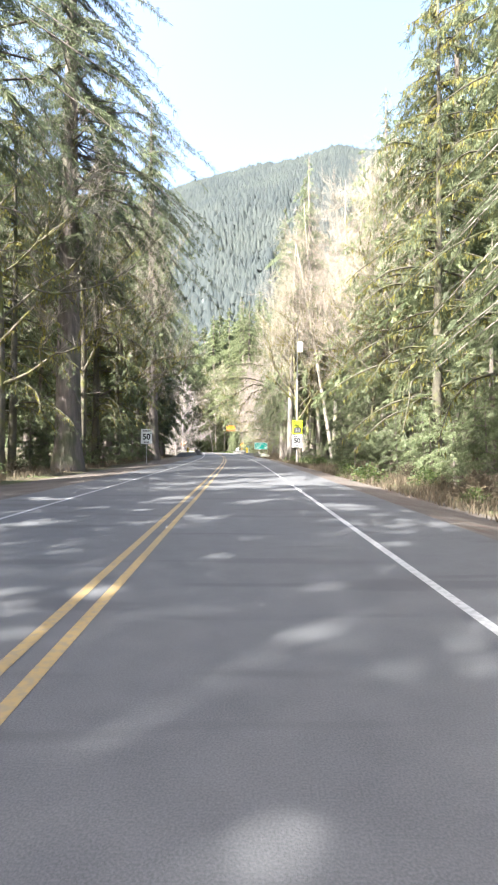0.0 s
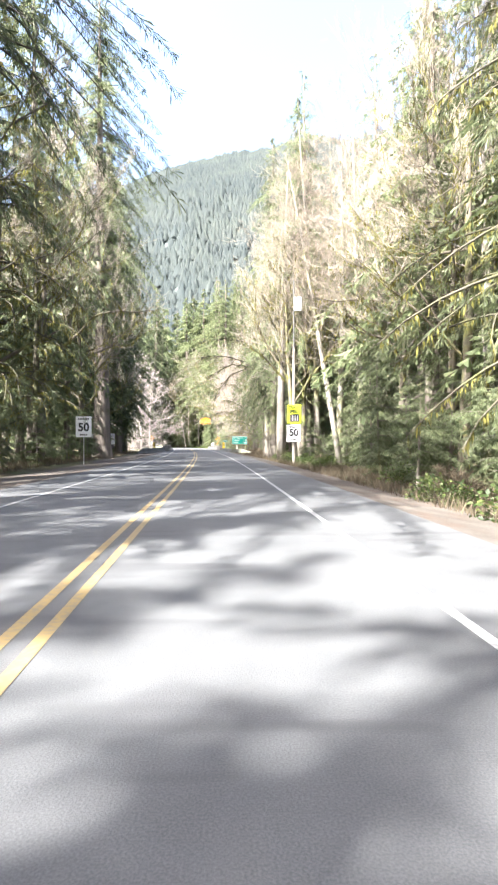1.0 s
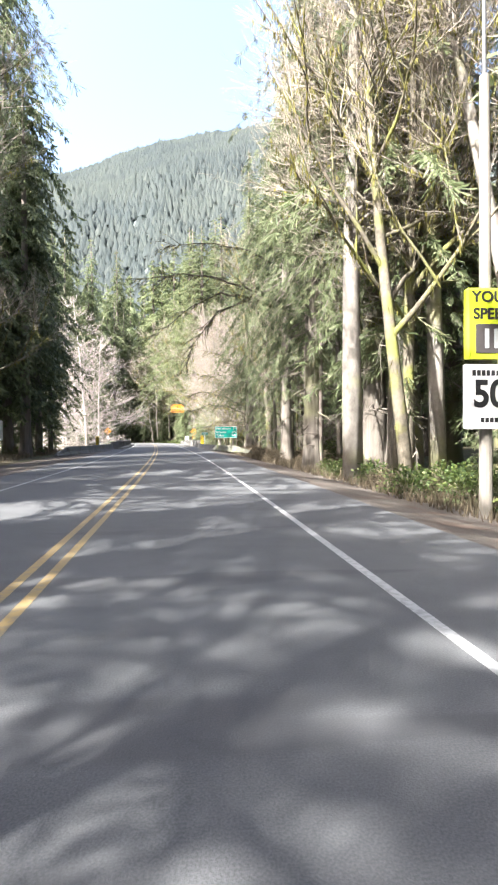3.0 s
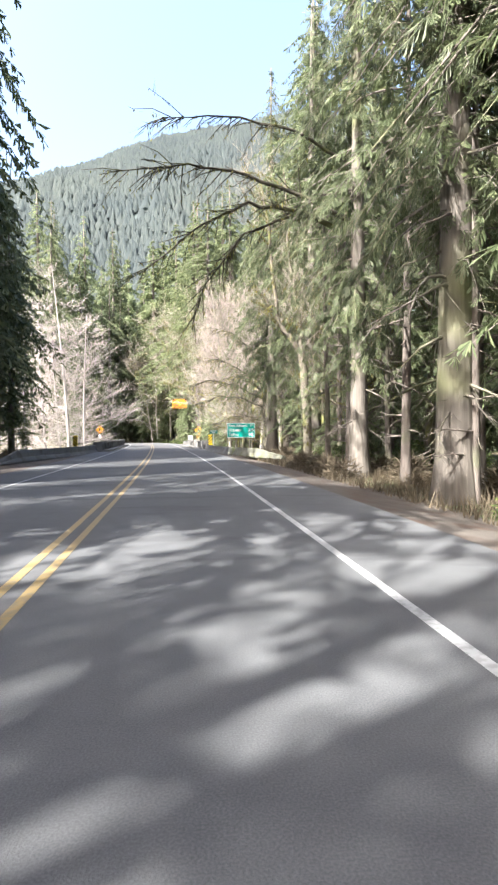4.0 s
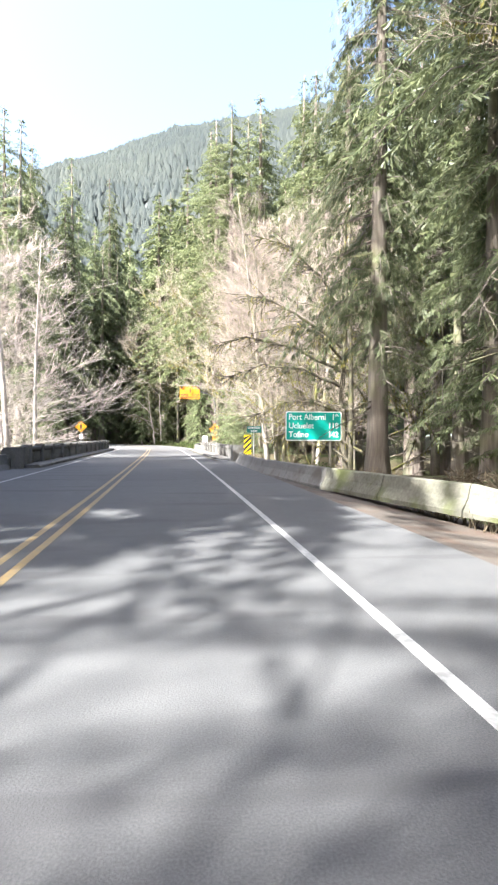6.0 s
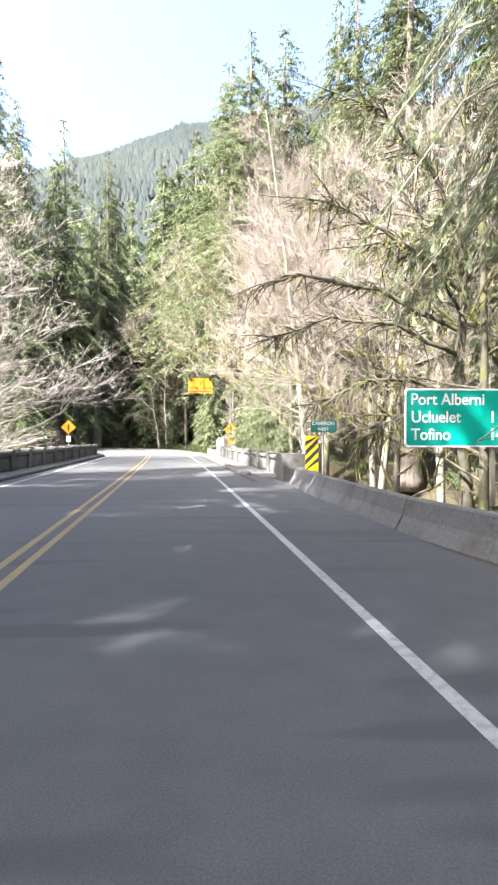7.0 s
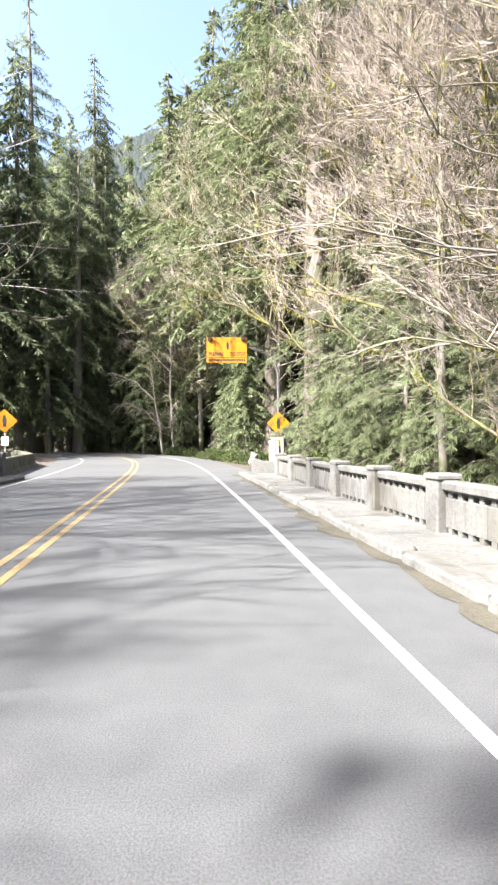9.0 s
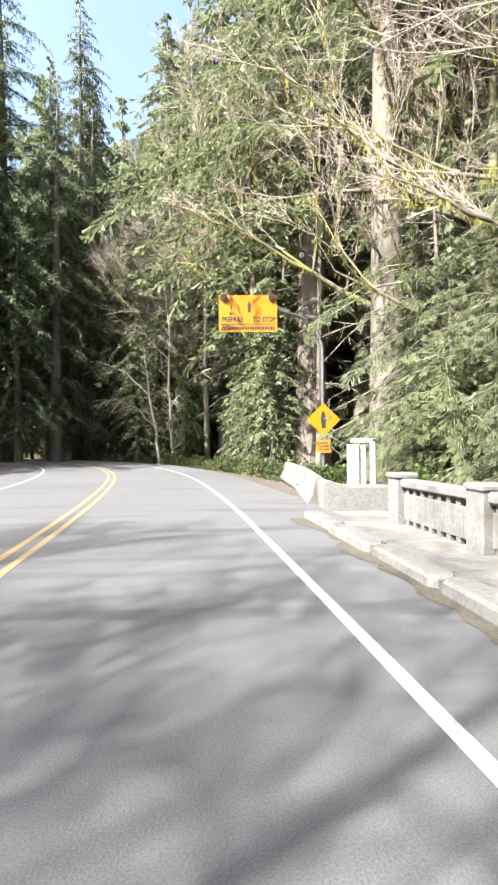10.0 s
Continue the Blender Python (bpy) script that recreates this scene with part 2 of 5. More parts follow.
# ---- building helpers ----
class Geo:
    """Collects vertices and faces for one mesh."""

    def __init__(self):
        self.v, self.f = [], []

    def face(self, pts):
        k = len(self.v)
        self.v.extend(tuple(p) for p in pts)
        self.f.append(tuple(range(k, k + len(pts))))

    def tube(self, pts, radii, sides=6, cap=True):
        k = len(self.v)
        pts = [np.asarray(p, float) for p in pts]
        for i, (p, r) in enumerate(zip(pts, radii)):
            d = pts[min(i + 1, len(pts) - 1)] - pts[max(i - 1, 0)]
            d = d / (np.linalg.norm(d) + 1e-9)
            a = np.cross(d, (0.0, 0.0, 1.0) if abs(d[2]) < 0.9 else (1.0, 0.0, 0.0))
            a /= np.linalg.norm(a) + 1e-9
            b = np.cross(d, a)
            for j in range(sides):
                w = 2 * math.pi * j / sides
                self.v.append(tuple(p + r * (math.cos(w) * a + math.sin(w) * b)))
        for i in range(len(pts) - 1):
            for j in range(sides):
                q = k + i * sides
                self.f.append((q + j, q + (j + 1) % sides, q + sides + (j + 1) % sides, q + sides + j))
        if cap:
            self.f.append(tuple(k + j for j in reversed(range(sides))))
            self.f.append(tuple(k + (len(pts) - 1) * sides + j for j in range(sides)))

    def twig(self, p, q, r):
        """A thin three-sided spike from p to q."""
        p, q = np.asarray(p), np.asarray(q)
        d = q - p
        a = np.cross(d, (0.31, 0.2, 0.93))
        a = a / (np.linalg.norm(a) + 1e-9) * r
        b = np.cross(d, a)
        b = b / (np.linalg.norm(b) + 1e-9) * r
        k = len(self.v)
        self.v += [tuple(p + a), tuple(p - 0.5 * a + 0.87 * b), tuple(p - 0.5 * a - 0.87 * b), tuple(q)]
        self.f += [(k, k + 1, k + 3), (k + 1, k + 2, k + 3), (k + 2, k, k + 3)]

    def kite(self, p, d, side, length, width, sag=0.0):
        """A pointed leaf spray: two folded triangles pairs from p along d."""
        p, d, side = np.asarray(p), np.asarray(d), np.asarray(side)
        m = p + d * length * 0.45
        e = p + d * length - np.array((0, 0, sag * length))
        k = len(self.v)
        self.v += [tuple(p), tuple(m + side * width), tuple(e), tuple(m - side * width)]
        self.f.append((k, k + 1, k + 2, k + 3))

    def blade(self, p, q, w):
        """One narrow pointed leaf, widest two thirds along."""
        k = len(self.v)
        m = p + (q - p) * 0.8
        self.v += [tuple(p), tuple(m + w), tuple(q - w)]
        self.f.append((k, k + 1, k + 2))

    def fan(self, p, d, side, length, width, sag=0.0):
        """Five narrow needle sprigs that spread from p."""
        p, d, side = np.asarray(p), np.asarray(d), np.asarray(side)
        n = np.cross(d, side)
        for sg in (-0.9, -0.45, 0.0, 0.45, 0.9):
            e = d * (1.0 - 0.25 * abs(sg)) + side * sg * U(0.5, 1.0) + n * U(-0.35, 0.35)
            self.blade(p, p + e * length * U(0.5, 1.0) - np.array((0, 0, sag * length)), (side + n * U(-0.7, 0.7)) * width * U(0.28, 0.55))

    def tuft(self, p, d, side, length, width, sag=0.0):
        """Two ragged fans of needles that spread from p."""
        p, d, side = np.asarray(p), np.asarray(d), np.asarray(side)
        n = np.cross(d, side)
        for sg in (-1, 1):
            e = d * 0.92 + side * sg * U(0.15, 0.55) + n * U(-0.3, 0.3)
            self.blade(p, p + e * length * U(0.55, 1.0) - np.array((0, 0, sag * length)), (side + n * U(-0.7, 0.7)) * width * U(0.7, 1.25))

    def spray(self, p, d, side, length, width, sag=0.0):
        """A flat feathery frond: a narrow blade with pairs of slender side blades that arch down."""
        p, d, side = np.asarray(p), np.asarray(d), np.asarray(side)
        up = np.cross(d, side)
        tip = p + d * length - np.array((0, 0, sag * length))
        self.blade(p, tip, side * width * 0.22)
        for u in (0.10, 0.30, 0.50, 0.70):
            for sg in (-1, 1):
                e = d * U(0.75, 0.95) + side * sg * U(0.45, 0.7) + np.array((0, 0, -U(0.08, 0.35)))
                b = p + (tip - p) * u
                self.blade(b, b + e * length * (0.62 - 0.48 * u) * U(0.75, 1.1), np.cross(e, up) * width * U(0.24, 0.36))

    def sliver(self, p, q, r):
        """The finest twigs: a tapering splinter."""
        p, q = np.asarray(p), np.asarray(q)
        a = np.cross(q - p, (U(-1, 1), U(-1, 1), U(-1, 1)))
        a = a / (np.linalg.norm(a) + 1e-9) * r
        k = len(self.v)
        self.v += [tuple(p + a), tuple(p - a), tuple(q)]
        self.f.append((k, k + 1, k + 2))

    def box(self, lo, hi, bevel=0.0):
        (x0, y0, z0), (x1, y1, z1) = lo, hi
        k = len(self.v)
        if bevel <= 0:
            self.v += [(x, y, z) for z in (z0, z1) for x, y in ((x0, y0), (x1, y0), (x1, y1), (x0, y1))]
            self.f += [(k + 3, k + 2, k + 1, k), (k + 4, k + 5, k + 6, k + 7)] + [(k + i, k + (i + 1) % 4, k + 4 + (i + 1) % 4, k + 4 + i) for i in range(4)]
            return
        b = bevel
        ring = lambda z, s: [(x0 + s, y0 + b, z), (x0 + b, y0 + s, z), (x1 - b, y0 + s, z), (x1 - s, y0 + b, z), (x1 - s, y1 - b, z), (x1 - b, y1 - s, z), (x0 + b, y1 - s, z), (x0 + s, y1 - b, z)]
        for z, s in ((z0, 0), (z1 - b, 0), (z1, b)):
            self.v += ring(z, s if s else 0.0)
        for q in (0, 8):
            for i in range(8):
                self.f.append((k + q + i, k + q + (i + 1) % 8, k + q + 8 + (i + 1) % 8, k + q + 8 + i))
        self.f.append(tuple(k + 7 - i for i in range(8)))
        self.f.append(tuple(k + 16 + i for i in range(8)))

    def prism(self, outline, y0, y1):
        """An outline in x, z pushed from y0 to y1."""
        n, k = len(outline), len(self.v)
        self.v += [(x, y0, z) for x, z in outline] + [(x, y1, z) for x, z in outline]
        self.f += [tuple(k + i for i in range(n)), tuple(k + n + i for i in reversed(range(n)))]
        self.f += [(k + (i + 1) % n, k + i, k + n + i, k + n + (i + 1) % n) for i in range(n)]

    def mesh(self, name, material, smooth=False):
        me = bpy.data.meshes.new(name)
        me.from_pydata(self.v, [], self.f)
        me.materials.append(material)
        if smooth:
            me.polygons.foreach_set("use_smooth", [True] * len(me.polygons))
        me.update()
        return me


def part(name, geo, material, parent, label="", smooth=False):
    ob = new(name, geo.mesh(name, material, smooth) if isinstance(geo, Geo) else geo)
    ob.parent = parent
    return tagged(ob, label)


def thing(name, m, label, category, group="", kind=""):
    ob = new(name)
    ob.matrix_world = m
    return tagged(ob, label, category, group, kind)


def structure(name, geo, material, label, category, smooth=False, kind="structure"):
    return tagged(new(name, geo.mesh(name, material, smooth)), label, category, "", kind)


def text_mesh(words, size):
    """Flat lettering in the x, z plane, centred on the origin, as a thin mesh."""
    cu = bpy.data.curves.new("lettering", "FONT")
    cu.body, cu.size, cu.align_x, cu.align_y, cu.extrude = words, size, "CENTER", "CENTER", 0.004
    cu.offset = size * (0.03 if words.isupper() or words.isdigit() else 0.014)
    ob = new("lettering", cu)
    me = bpy.data.meshes.new_from_object(ob.evaluated_get(bpy.context.evaluated_depsgraph_get()))
    bpy.data.objects.remove(ob)
    return me


def lettering(words, size, x, z, y, parent, material, squeeze=1.0, label="", align="CENTER"):
    me = text_mesh(words, size)
    co = [v.co.copy() for v in me.vertices]
    w = max(c.x for c in co) - min(c.x for c in co)
    shift = {"CENTER": 0.0, "LEFT": w / 2, "RIGHT": -w / 2}[align] * squeeze
    for v, c in zip(me.vertices, co):
        v.co = (x + shift + c.x * squeeze, y - c.z, z + c.y)
    me.materials.clear()
    me.materials.append(material)
    return part("lettering", me, material, parent, label)


# ---- the road's line ----
HEADING = [(-90, 1.0), (11, 1.5), (35, 1.87), (58, 2.8), (82, 4.07), (105, 5.2), (128, 5.6), (148, 7.0), (160, 11.0), (172, 20.0), (190, 43.0), (205, 65.0), (225, 80.0), (420, 86.0)]
STEP = 1.0
_s = np.arange(-90, 420, STEP)
_h = np.radians(np.interp(_s, [a for a, _ in HEADING], [b for _, b in HEADING]))
_x = np.cumsum(-np.sin(_h)) * STEP
_y = np.cumsum(np.cos(_h)) * STEP
_i0 = int(np.argmin(np.abs(_s)))
_x += -1.37 - _x[_i0]
_y += 0.0 - _y[_i0]


def road(s, d, z=0.0):
    """The place s metres along the road and d metres to the right of its middle."""
    x, y, h = (float(np.interp(s, _s, q)) for q in (_x, _y, _h))
    return (x + d * math.cos(h), y + d * math.sin(h), z)


def beside(x, y):
    """The nearest place along the road and how far to its right the point lies."""
    i = int(np.argmin((_x - x) ** 2 + (_y - y) ** 2))
    return float(_s[i]), float((x - _x[i]) * math.cos(_h[i]) + (y - _y[i]) * math.sin(_h[i]))


def strip(name, s0, s1, d0, d1, z0, z1, material, label, category, step=2.0, rows=1):
    g = Geo()
    n = max(2, int((s1 - s0) / step) + 1)
    ss = np.linspace(s0, s1, n)
    for s in ss:
        for k in range(rows + 1):
            u = k / rows
            g.v.append(road(s, d0 + (d1 - d0) * u, z0 + (z1 - z0) * u))
    w = rows + 1
    for i in range(n - 1):
        for k in range(rows):
            a = i * w + k
            g.f.append((a, a + 1, a + w + 1, a + w))
    return structure(name, g, material, label, category)


EDGE_R, EDGE_L = 5.2, -5.0
BRIDGE = (113.0, 150.0)


def smooth(a, b, v):
    t = min(1.0, max(0.0, (v - a) / (b - a)))
    return t * t * (3 - 2 * t)


def ground_z(x, y):
    s, d = beside(x, y)
    n = noise.noise(Vector((x * 0.06, y * 0.06, 0.3))) * 0.8 + noise.noise(Vector((x * 0.25, y * 0.25, 4.3))) * 0.18
    far = smooth(9, 30, abs(d))
    z = -0.35 + n * far + smooth(14, 80, abs(d)) * 2.0 if d > 0 else -0.15 + n * far + smooth(14, 80, abs(d)) * 2.5
    if abs(d) < 9.0:
        z = min(z, -0.45 if d > 0 else -0.3)
    if abs(d) < 5.5:
        z = -0.6
    mid = 131.0 - 0.10 * (x + 8)
    return z - 5.5 * (1 - smooth(7.0, 15.5, abs(y - mid))) * (1 - smooth(120, 300, abs(x)))


# ---- ground, road, shoulders, lines ----
def build_ground():
    def axis(lo, hi, fine, far):
        a = list(np.arange(lo, hi + 0.1, fine))
        st, out = fine, []
        p = a[-1]
        while p < far:
            st *= 1.35
            p += st
            out.append(p)
        st, q, pre = fine, a[0], []
        while q > -far:
            st *= 1.35
            q -= st
            pre.append(q)
        return pre[::-1] + a + out
    xs, ys = axis(-75, 60, 2.5, 2600), axis(-30, 260, 2.5, 2600)
    g = Geo()
    for y in ys:
        for x in xs:
            inside = -110 < x < 110 and -80 < y < 330
            g.v.append((x, y, ground_z(x, y) if inside else -0.5))
    w = len(xs)
    for j in range(len(ys) - 1):
        for i in range(w - 1):
            a = j * w + i
            g.f.append((a, a + 1, a + w + 1, a + w))
    structure("ground", g, M["forest_floor"], "brown and mossy forest floor under the trees", "ground", True)


build_ground()
strip("road", -88, 300, EDGE_L, EDGE_R, 0, 0, M["asphalt"], "worn grey two-lane asphalt road", "road", 2.0, 4)
for sa, sb in ((-88, BRIDGE[0]), (BRIDGE[1], 300)):
    strip("shoulder_right", sa, sb, EDGE_R - 0.05, EDGE_R + 3.4, -0.012, -0.5, M["shoulder"], "brown gravel shoulder strewn with fallen needles", "shoulder", 2.0, 3)
    strip("shoulder_left", sa, sb, EDGE_L + 0.05, EDGE_L - 5.0, -0.012, -0.3, M["shoulder"], "brown gravel shoulder strewn with fallen needles", "shoulder", 2.0, 3)
for nm, d, mt, lb in (("edge_line_right", 3.30, "white_line", "solid white edge line"), ("edge_line_left", -3.30, "white_line", "solid white edge line"),
                      ("centre_line_right", 0.13, "yellow_line", "solid yellow centre line"), ("centre_line_left", -0.13, "yellow_line", "solid yellow centre line")):
    strip(nm, -88, 300, d - 0.052, d + 0.052, 0.005, 0.005, M[mt], lb + " painted on asphalt", "road marking")

# ---- bridge ----
def cross_joint(s, w):
    g = Geo()
    g.face([road(s, EDGE_L + 0.3, 0.004), road(s, 4.3, 0.004), road(s + w, 4.3, 0.004), road(s + w, EDGE_L + 0.3, 0.004)])
    structure("expansion_joint", g, M["joint"], "narrow tar-filled joint across the bridge deck", "joint")


cross_joint(119.3, 0.03)
cross_joint(149.6, 0.03)


def gutter_litter():
    g = Geo()
    n = 120
    for i in range(n):
        s = 119.5 + i * 29.0 / n
        x, y = rail_place(1, s)
        w = 0.08 + 0.5 * abs(noise.noise(Vector((s * 0.7, 3.1, 0)))) + 0.12 * noise.noise(Vector((s * 3.0, 1.1, 0)))
        g.v += [(x - 1.40, y - 0.09, 0.009), (x - 1.48 - w, y - 0.10, 0.008)]
    g.f = [(2 * i, 2 * i + 2, 2 * i + 3, 2 * i + 1) for i in range(n - 1)]
    structure("gutter_litter", g, M["gutter"], "dark leaf litter and grit along the bridge kerb", "litter")


SLOPE = math.atan(0.110)


def rail_place(side, y):
    return (-3.17 - 0.110 * (y - 130.0), y) if side > 0 else (-12.85 - 0.096 * (y - 122.0), y)


def build_bridge():
    g = Geo()
    for (xa, ya), (xb, yb) in ((rail_place(1, 114), rail_place(1, 151)),):
        w = 11.2
        a = np.array((xa + 0.5, ya)), np.array((xb + 0.5, yb))
        n = np.array((math.cos(SLOPE), math.sin(SLOPE)))
        top, bot = -0.03, -0.9
        c = [a[0], a[1], a[1] - n * w, a[0] - n * w]
        k = len(g.v)
        g.v += [(*p, bot) for p in c] + [(*p, top) for p in c]
        g.f += [(k, k + 1, k + 2, k + 3), (k + 7, k + 6, k + 5, k + 4)] + [(k + i, k + 4 + i, k + 4 + (i + 1) % 4, k + (i + 1) % 4) for i in range(4)]
    structure("bridge_deck", g, M["concrete"], "weathered concrete bridge deck under the asphalt", "bridge deck")
    bay = 2.54
    post_me, rail_me, base_me, bal_me, cap_me = Geo(), Geo(), Geo(), Geo(), Geo()
    post_me.box((-0.19, -0.19, -0.35), (0.19, 0.19, 1.03), 0.03)
    cap_me.box((-0.215, -0.215, 1.0), (0.215, 0.215, 1.075), 0.03)
    rail_me.box((-0.13, 0.19, 0.86), (0.13, bay - 0.19, 0.985), 0.035)
    rail_me.box((-0.085, 0.19, 0.825), (0.085, bay - 0.19, 0.865))
    base_me.box((-0.12, 0.19, 0.10), (0.12, bay - 0.19, 0.22), 0.02)
    # a slab with a narrow neck at its foot and head
    bal_me.box((-0.06, -0.055, 0.215), (0.06, 0.055, 0.83))
    bal_me.box((-0.07, -0.122, 0.31), (0.07, 0.122, 0.735), 0.012)
    P, C, R, B, L = (g.mesh(n, M["concrete"]) for g, n in ((post_me, "post"), (cap_me, "cap"), (rail_me, "top_rail"), (base_me, "bottom_rail"), (bal_me, "baluster")))
    for side, y0, bays, z0 in ((1, 122.1, 10, -0.2), (-1, 113.0, 13, -0.07)):
        x, y = rail_place(side, y0)
        turn = math.degrees(SLOPE if side > 0 else math.atan(0.096))
        t = thing("bridge_railing", pose(x, y, z0, 0, 0, turn), "weathered grey concrete bridge railing with posts and balusters", "railing", "bridge railings")
        for i in range(bays + 1):
            o = part("post", P, None, t)
            o.location = (0, i * bay, 0)
            part("cap", C, None, o)
            if i == bays:
                break
            for me, nm in ((R, "top_rail"), (B, "bottom_rail")):
                o = part(nm, me, None, t)
                o.location = (0, i * bay, 0)
            for k in range(8):
                o = part("baluster", L, None, t)
                o.location = (0, i * bay + 0.33 + k * (bay - 0.66) / 7, 0)
        g = Geo()
        ln = bays * bay + 1.2
        if side > 0:
            prof = [(0.35, -0.3), (0.35, 0.015), (-1.0, 0.015), (-1.0, -0.3)]
        else:
            prof = [(-0.35, -0.3), (0.75, -0.3), (0.75, 0.10), (0.65, 0.16), (-0.35, 0.16)]
        for i in range(14):
            g.prism(prof, -0.8 + i * ln / 14, -0.8 + (i + 1) * ln / 14 - 0.012)
        o = structure("bridge_walkway_right" if side > 0 else "bridge_walkway_left", g, M["concrete"], "worn concrete walkway along the bridge railing", "walkway")
        o.matrix_world = pose(x, y, 0, 0, 0, turn)
    # low kerb stones with drain gaps between them
    reseed(51)
    kerb = Geo()
    kerb.v = [(u, v, z) for z, k, e in ((-0.05, 0.0, 0.0), (0.10, 0.01, 0.01), (0.135, 0.04, 0.04)) for u, v in ((-0.16 + k, 0.08 + e), (-0.08, e), (0.08, e), (0.16 - k, 0.08 + e), (0.16 - k, 1.58 - e), (0.08, 1.66 - e), (-0.08, 1.66 - e), (-0.16 + k, 1.58 - e))]
    kerb.f = [(q + i, q + (i + 1) % 8, q + 8 + (i + 1) % 8, q + 8 + i) for q in (0, 8) for i in range(8)] + [tuple(range(16, 24))]
    K = kerb.mesh("kerb_stone", M["concrete"])
    for i in range(15):
        x, y = rail_place(1, 122.6 + i * 1.72)
        o = tagged(new("kerb_stone", K), "worn pale concrete kerb stone along the bridge walkway", "kerb", "bridge kerb stones")
        o.matrix_world = pose(x - 1.32 + U(-0.02, 0.02), y, U(-0.02, 0.01), 0, 0, math.degrees(SLOPE) + U(-1.2, 1.2))
    # heavy end block where railing and roadside barrier meet
    for side, yy in ((1, 120.2), (-1, 112.2)):
        x, y = rail_place(side, yy)
        t = thing("bridge_end_block", pose(x - (0.38 if side > 0 else 0.0), y, -0.3, 0, 0, math.degrees(SLOPE)), "stained concrete end block of the bridge railing", "end block", "bridge end blocks")
        g = Geo()
        g.prism([(-0.15, 0), (0.78, 0), (0.78, 1.02), (0.66, 1.2), (0.05, 1.22), (-0.15, 1.22)] if side > 0 else [(-0.78, 0), (0.15, 0), (0.15, 1.22), (-0.05, 1.22), (-0.66, 1.2), (-0.78, 1.02)], -0.35, 0.75)
        part("block", g, M["concrete"], t)
        g = Geo()
        g.box((0.35, -0.7, 0) if side > 0 else (-0.75, -0.7, 0), (0.75, -0.36, 0.78) if side > 0 else (-0.35, -0.36, 0.78), 0.03)
        part("step", g, M["concrete"], t)


gutter_litter()
build_bridge()


def barrier_run(points, height, material, group, label, taper_first=False, taper_last=False):
    """Concrete roadside barrier units, one after another along a line."""
    pts = [np.array(p) for p in points]
    seg = []
    for a, b in zip(pts, pts[1:]):
        n = max(1, round(float(np.linalg.norm(b - a)) / 2.6))
        seg += [(a + (b - a) * i / n, a + (b - a) * (i + 1) / n) for i in range(n)]
    for i, (a, b) in enumerate(seg):
        ln = float(np.linalg.norm(b - a))
        ang = math.degrees(math.atan2(-(b - a)[0], (b - a)[1]))
        h0 = h1 = height
        if taper_first and i == 0:
            h0 = 0.22
        if taper_last and i == len(seg) - 1:
            h1 = 0.22
        g = Geo()
        for yy, h in ((0.0, h0), (ln - 0.02, h1)):
            k = h / height
            g.v += [(x * (0.75 + 0.25 * k), yy, z) for x, z in ((-0.30, 0), (-0.30, 0.10 * k), (-0.16, 0.34 * k), (-0.09, h - 0.03), (-0.05, h), (0.05, h), (0.09, h - 0.03), (0.16, 0.34 * k), (0.30, 0.10 * k), (0.30, 0))]
        g.f += [tuple(range(10)), tuple(reversed(range(10, 20)))] + [((q + 1) % 10, q, 10 + q, 10 + (q + 1) % 10) for q in range(10)]
        ob = tagged(new("concrete_barrier", g.mesh("concrete_barrier", material)), label, "barrier", group)
        ob.matrix_world = pose(float(a[0]), float(a[1]), -0.12, 0, 0, ang)


barrier_run([(2.7, 95.2), (1.4, 98.6), (-0.25, 104.0)], 0.62, M["mossy_concrete"], "barriers before the bridge", "moss-grown concrete barrier beside the road", taper_first=True)
barrier_run([(-0.25, 104.0), (-1.6, 110.2), (-2.1, 116.0), (-2.15, 119.3)], 0.62, M["concrete"], "barriers before the bridge", "stained grey concrete barrier leading to the bridge")
barrier_run([(-13.6, 92.0), (-12.5, 102.0), (-12.35, 111.4)], 0.76, M["concrete"], "barriers across the road", "shaded grey concrete barrier leading to the bridge", taper_first=True)
barrier_run([(-15.6, 146.6), (-17.8, 156.0), (-22.8, 166.5), (-29.5, 175.0)], 0.85, M["mossy_concrete"], "barriers round the bend", "moss-grown concrete barrier along the bend")
barrier_run([(-6.0, 150.5), (-5.65, 156.5), (-5.7, 162.0)], 0.74, M["concrete"], "barriers past the bridge", "grey concrete barrier past the bridge")


# ---- signs ----
def panel(x0, z0, x1, z1, y=0.0, thick=0.025, r=0.04):
    """A rounded flat plate that faces the road user (towards -y)."""
    o = []
    for cx, cz, a0 in ((x1 - r, z0 + r, -90), (x1 - r, z1 - r, 0), (x0 + r, z1 - r, 90), (x0 + r, z0 + r, 180)):
        o += [(cx + r * math.cos(radians(a0 + k * 30)), cz + r * math.sin(radians(a0 + k * 30))) for k in range(4)]
    g = Geo()
    g.prism(o, y - thick, y)
    return g


def bars(g, x0, x1, z, h, n, y):
    w = (x1 - x0) / n
    for i in range(n):
        g.box((x0 + i * w + 0.12 * w, y - 0.006, z), (x0 + (i + 1) * w - 0.12 * w, y, z + h))


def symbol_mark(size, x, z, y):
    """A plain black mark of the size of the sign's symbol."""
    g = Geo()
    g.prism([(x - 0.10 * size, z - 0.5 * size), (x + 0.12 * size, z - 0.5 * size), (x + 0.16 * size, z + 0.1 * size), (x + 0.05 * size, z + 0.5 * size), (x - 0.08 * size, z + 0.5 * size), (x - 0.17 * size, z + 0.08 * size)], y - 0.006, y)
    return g


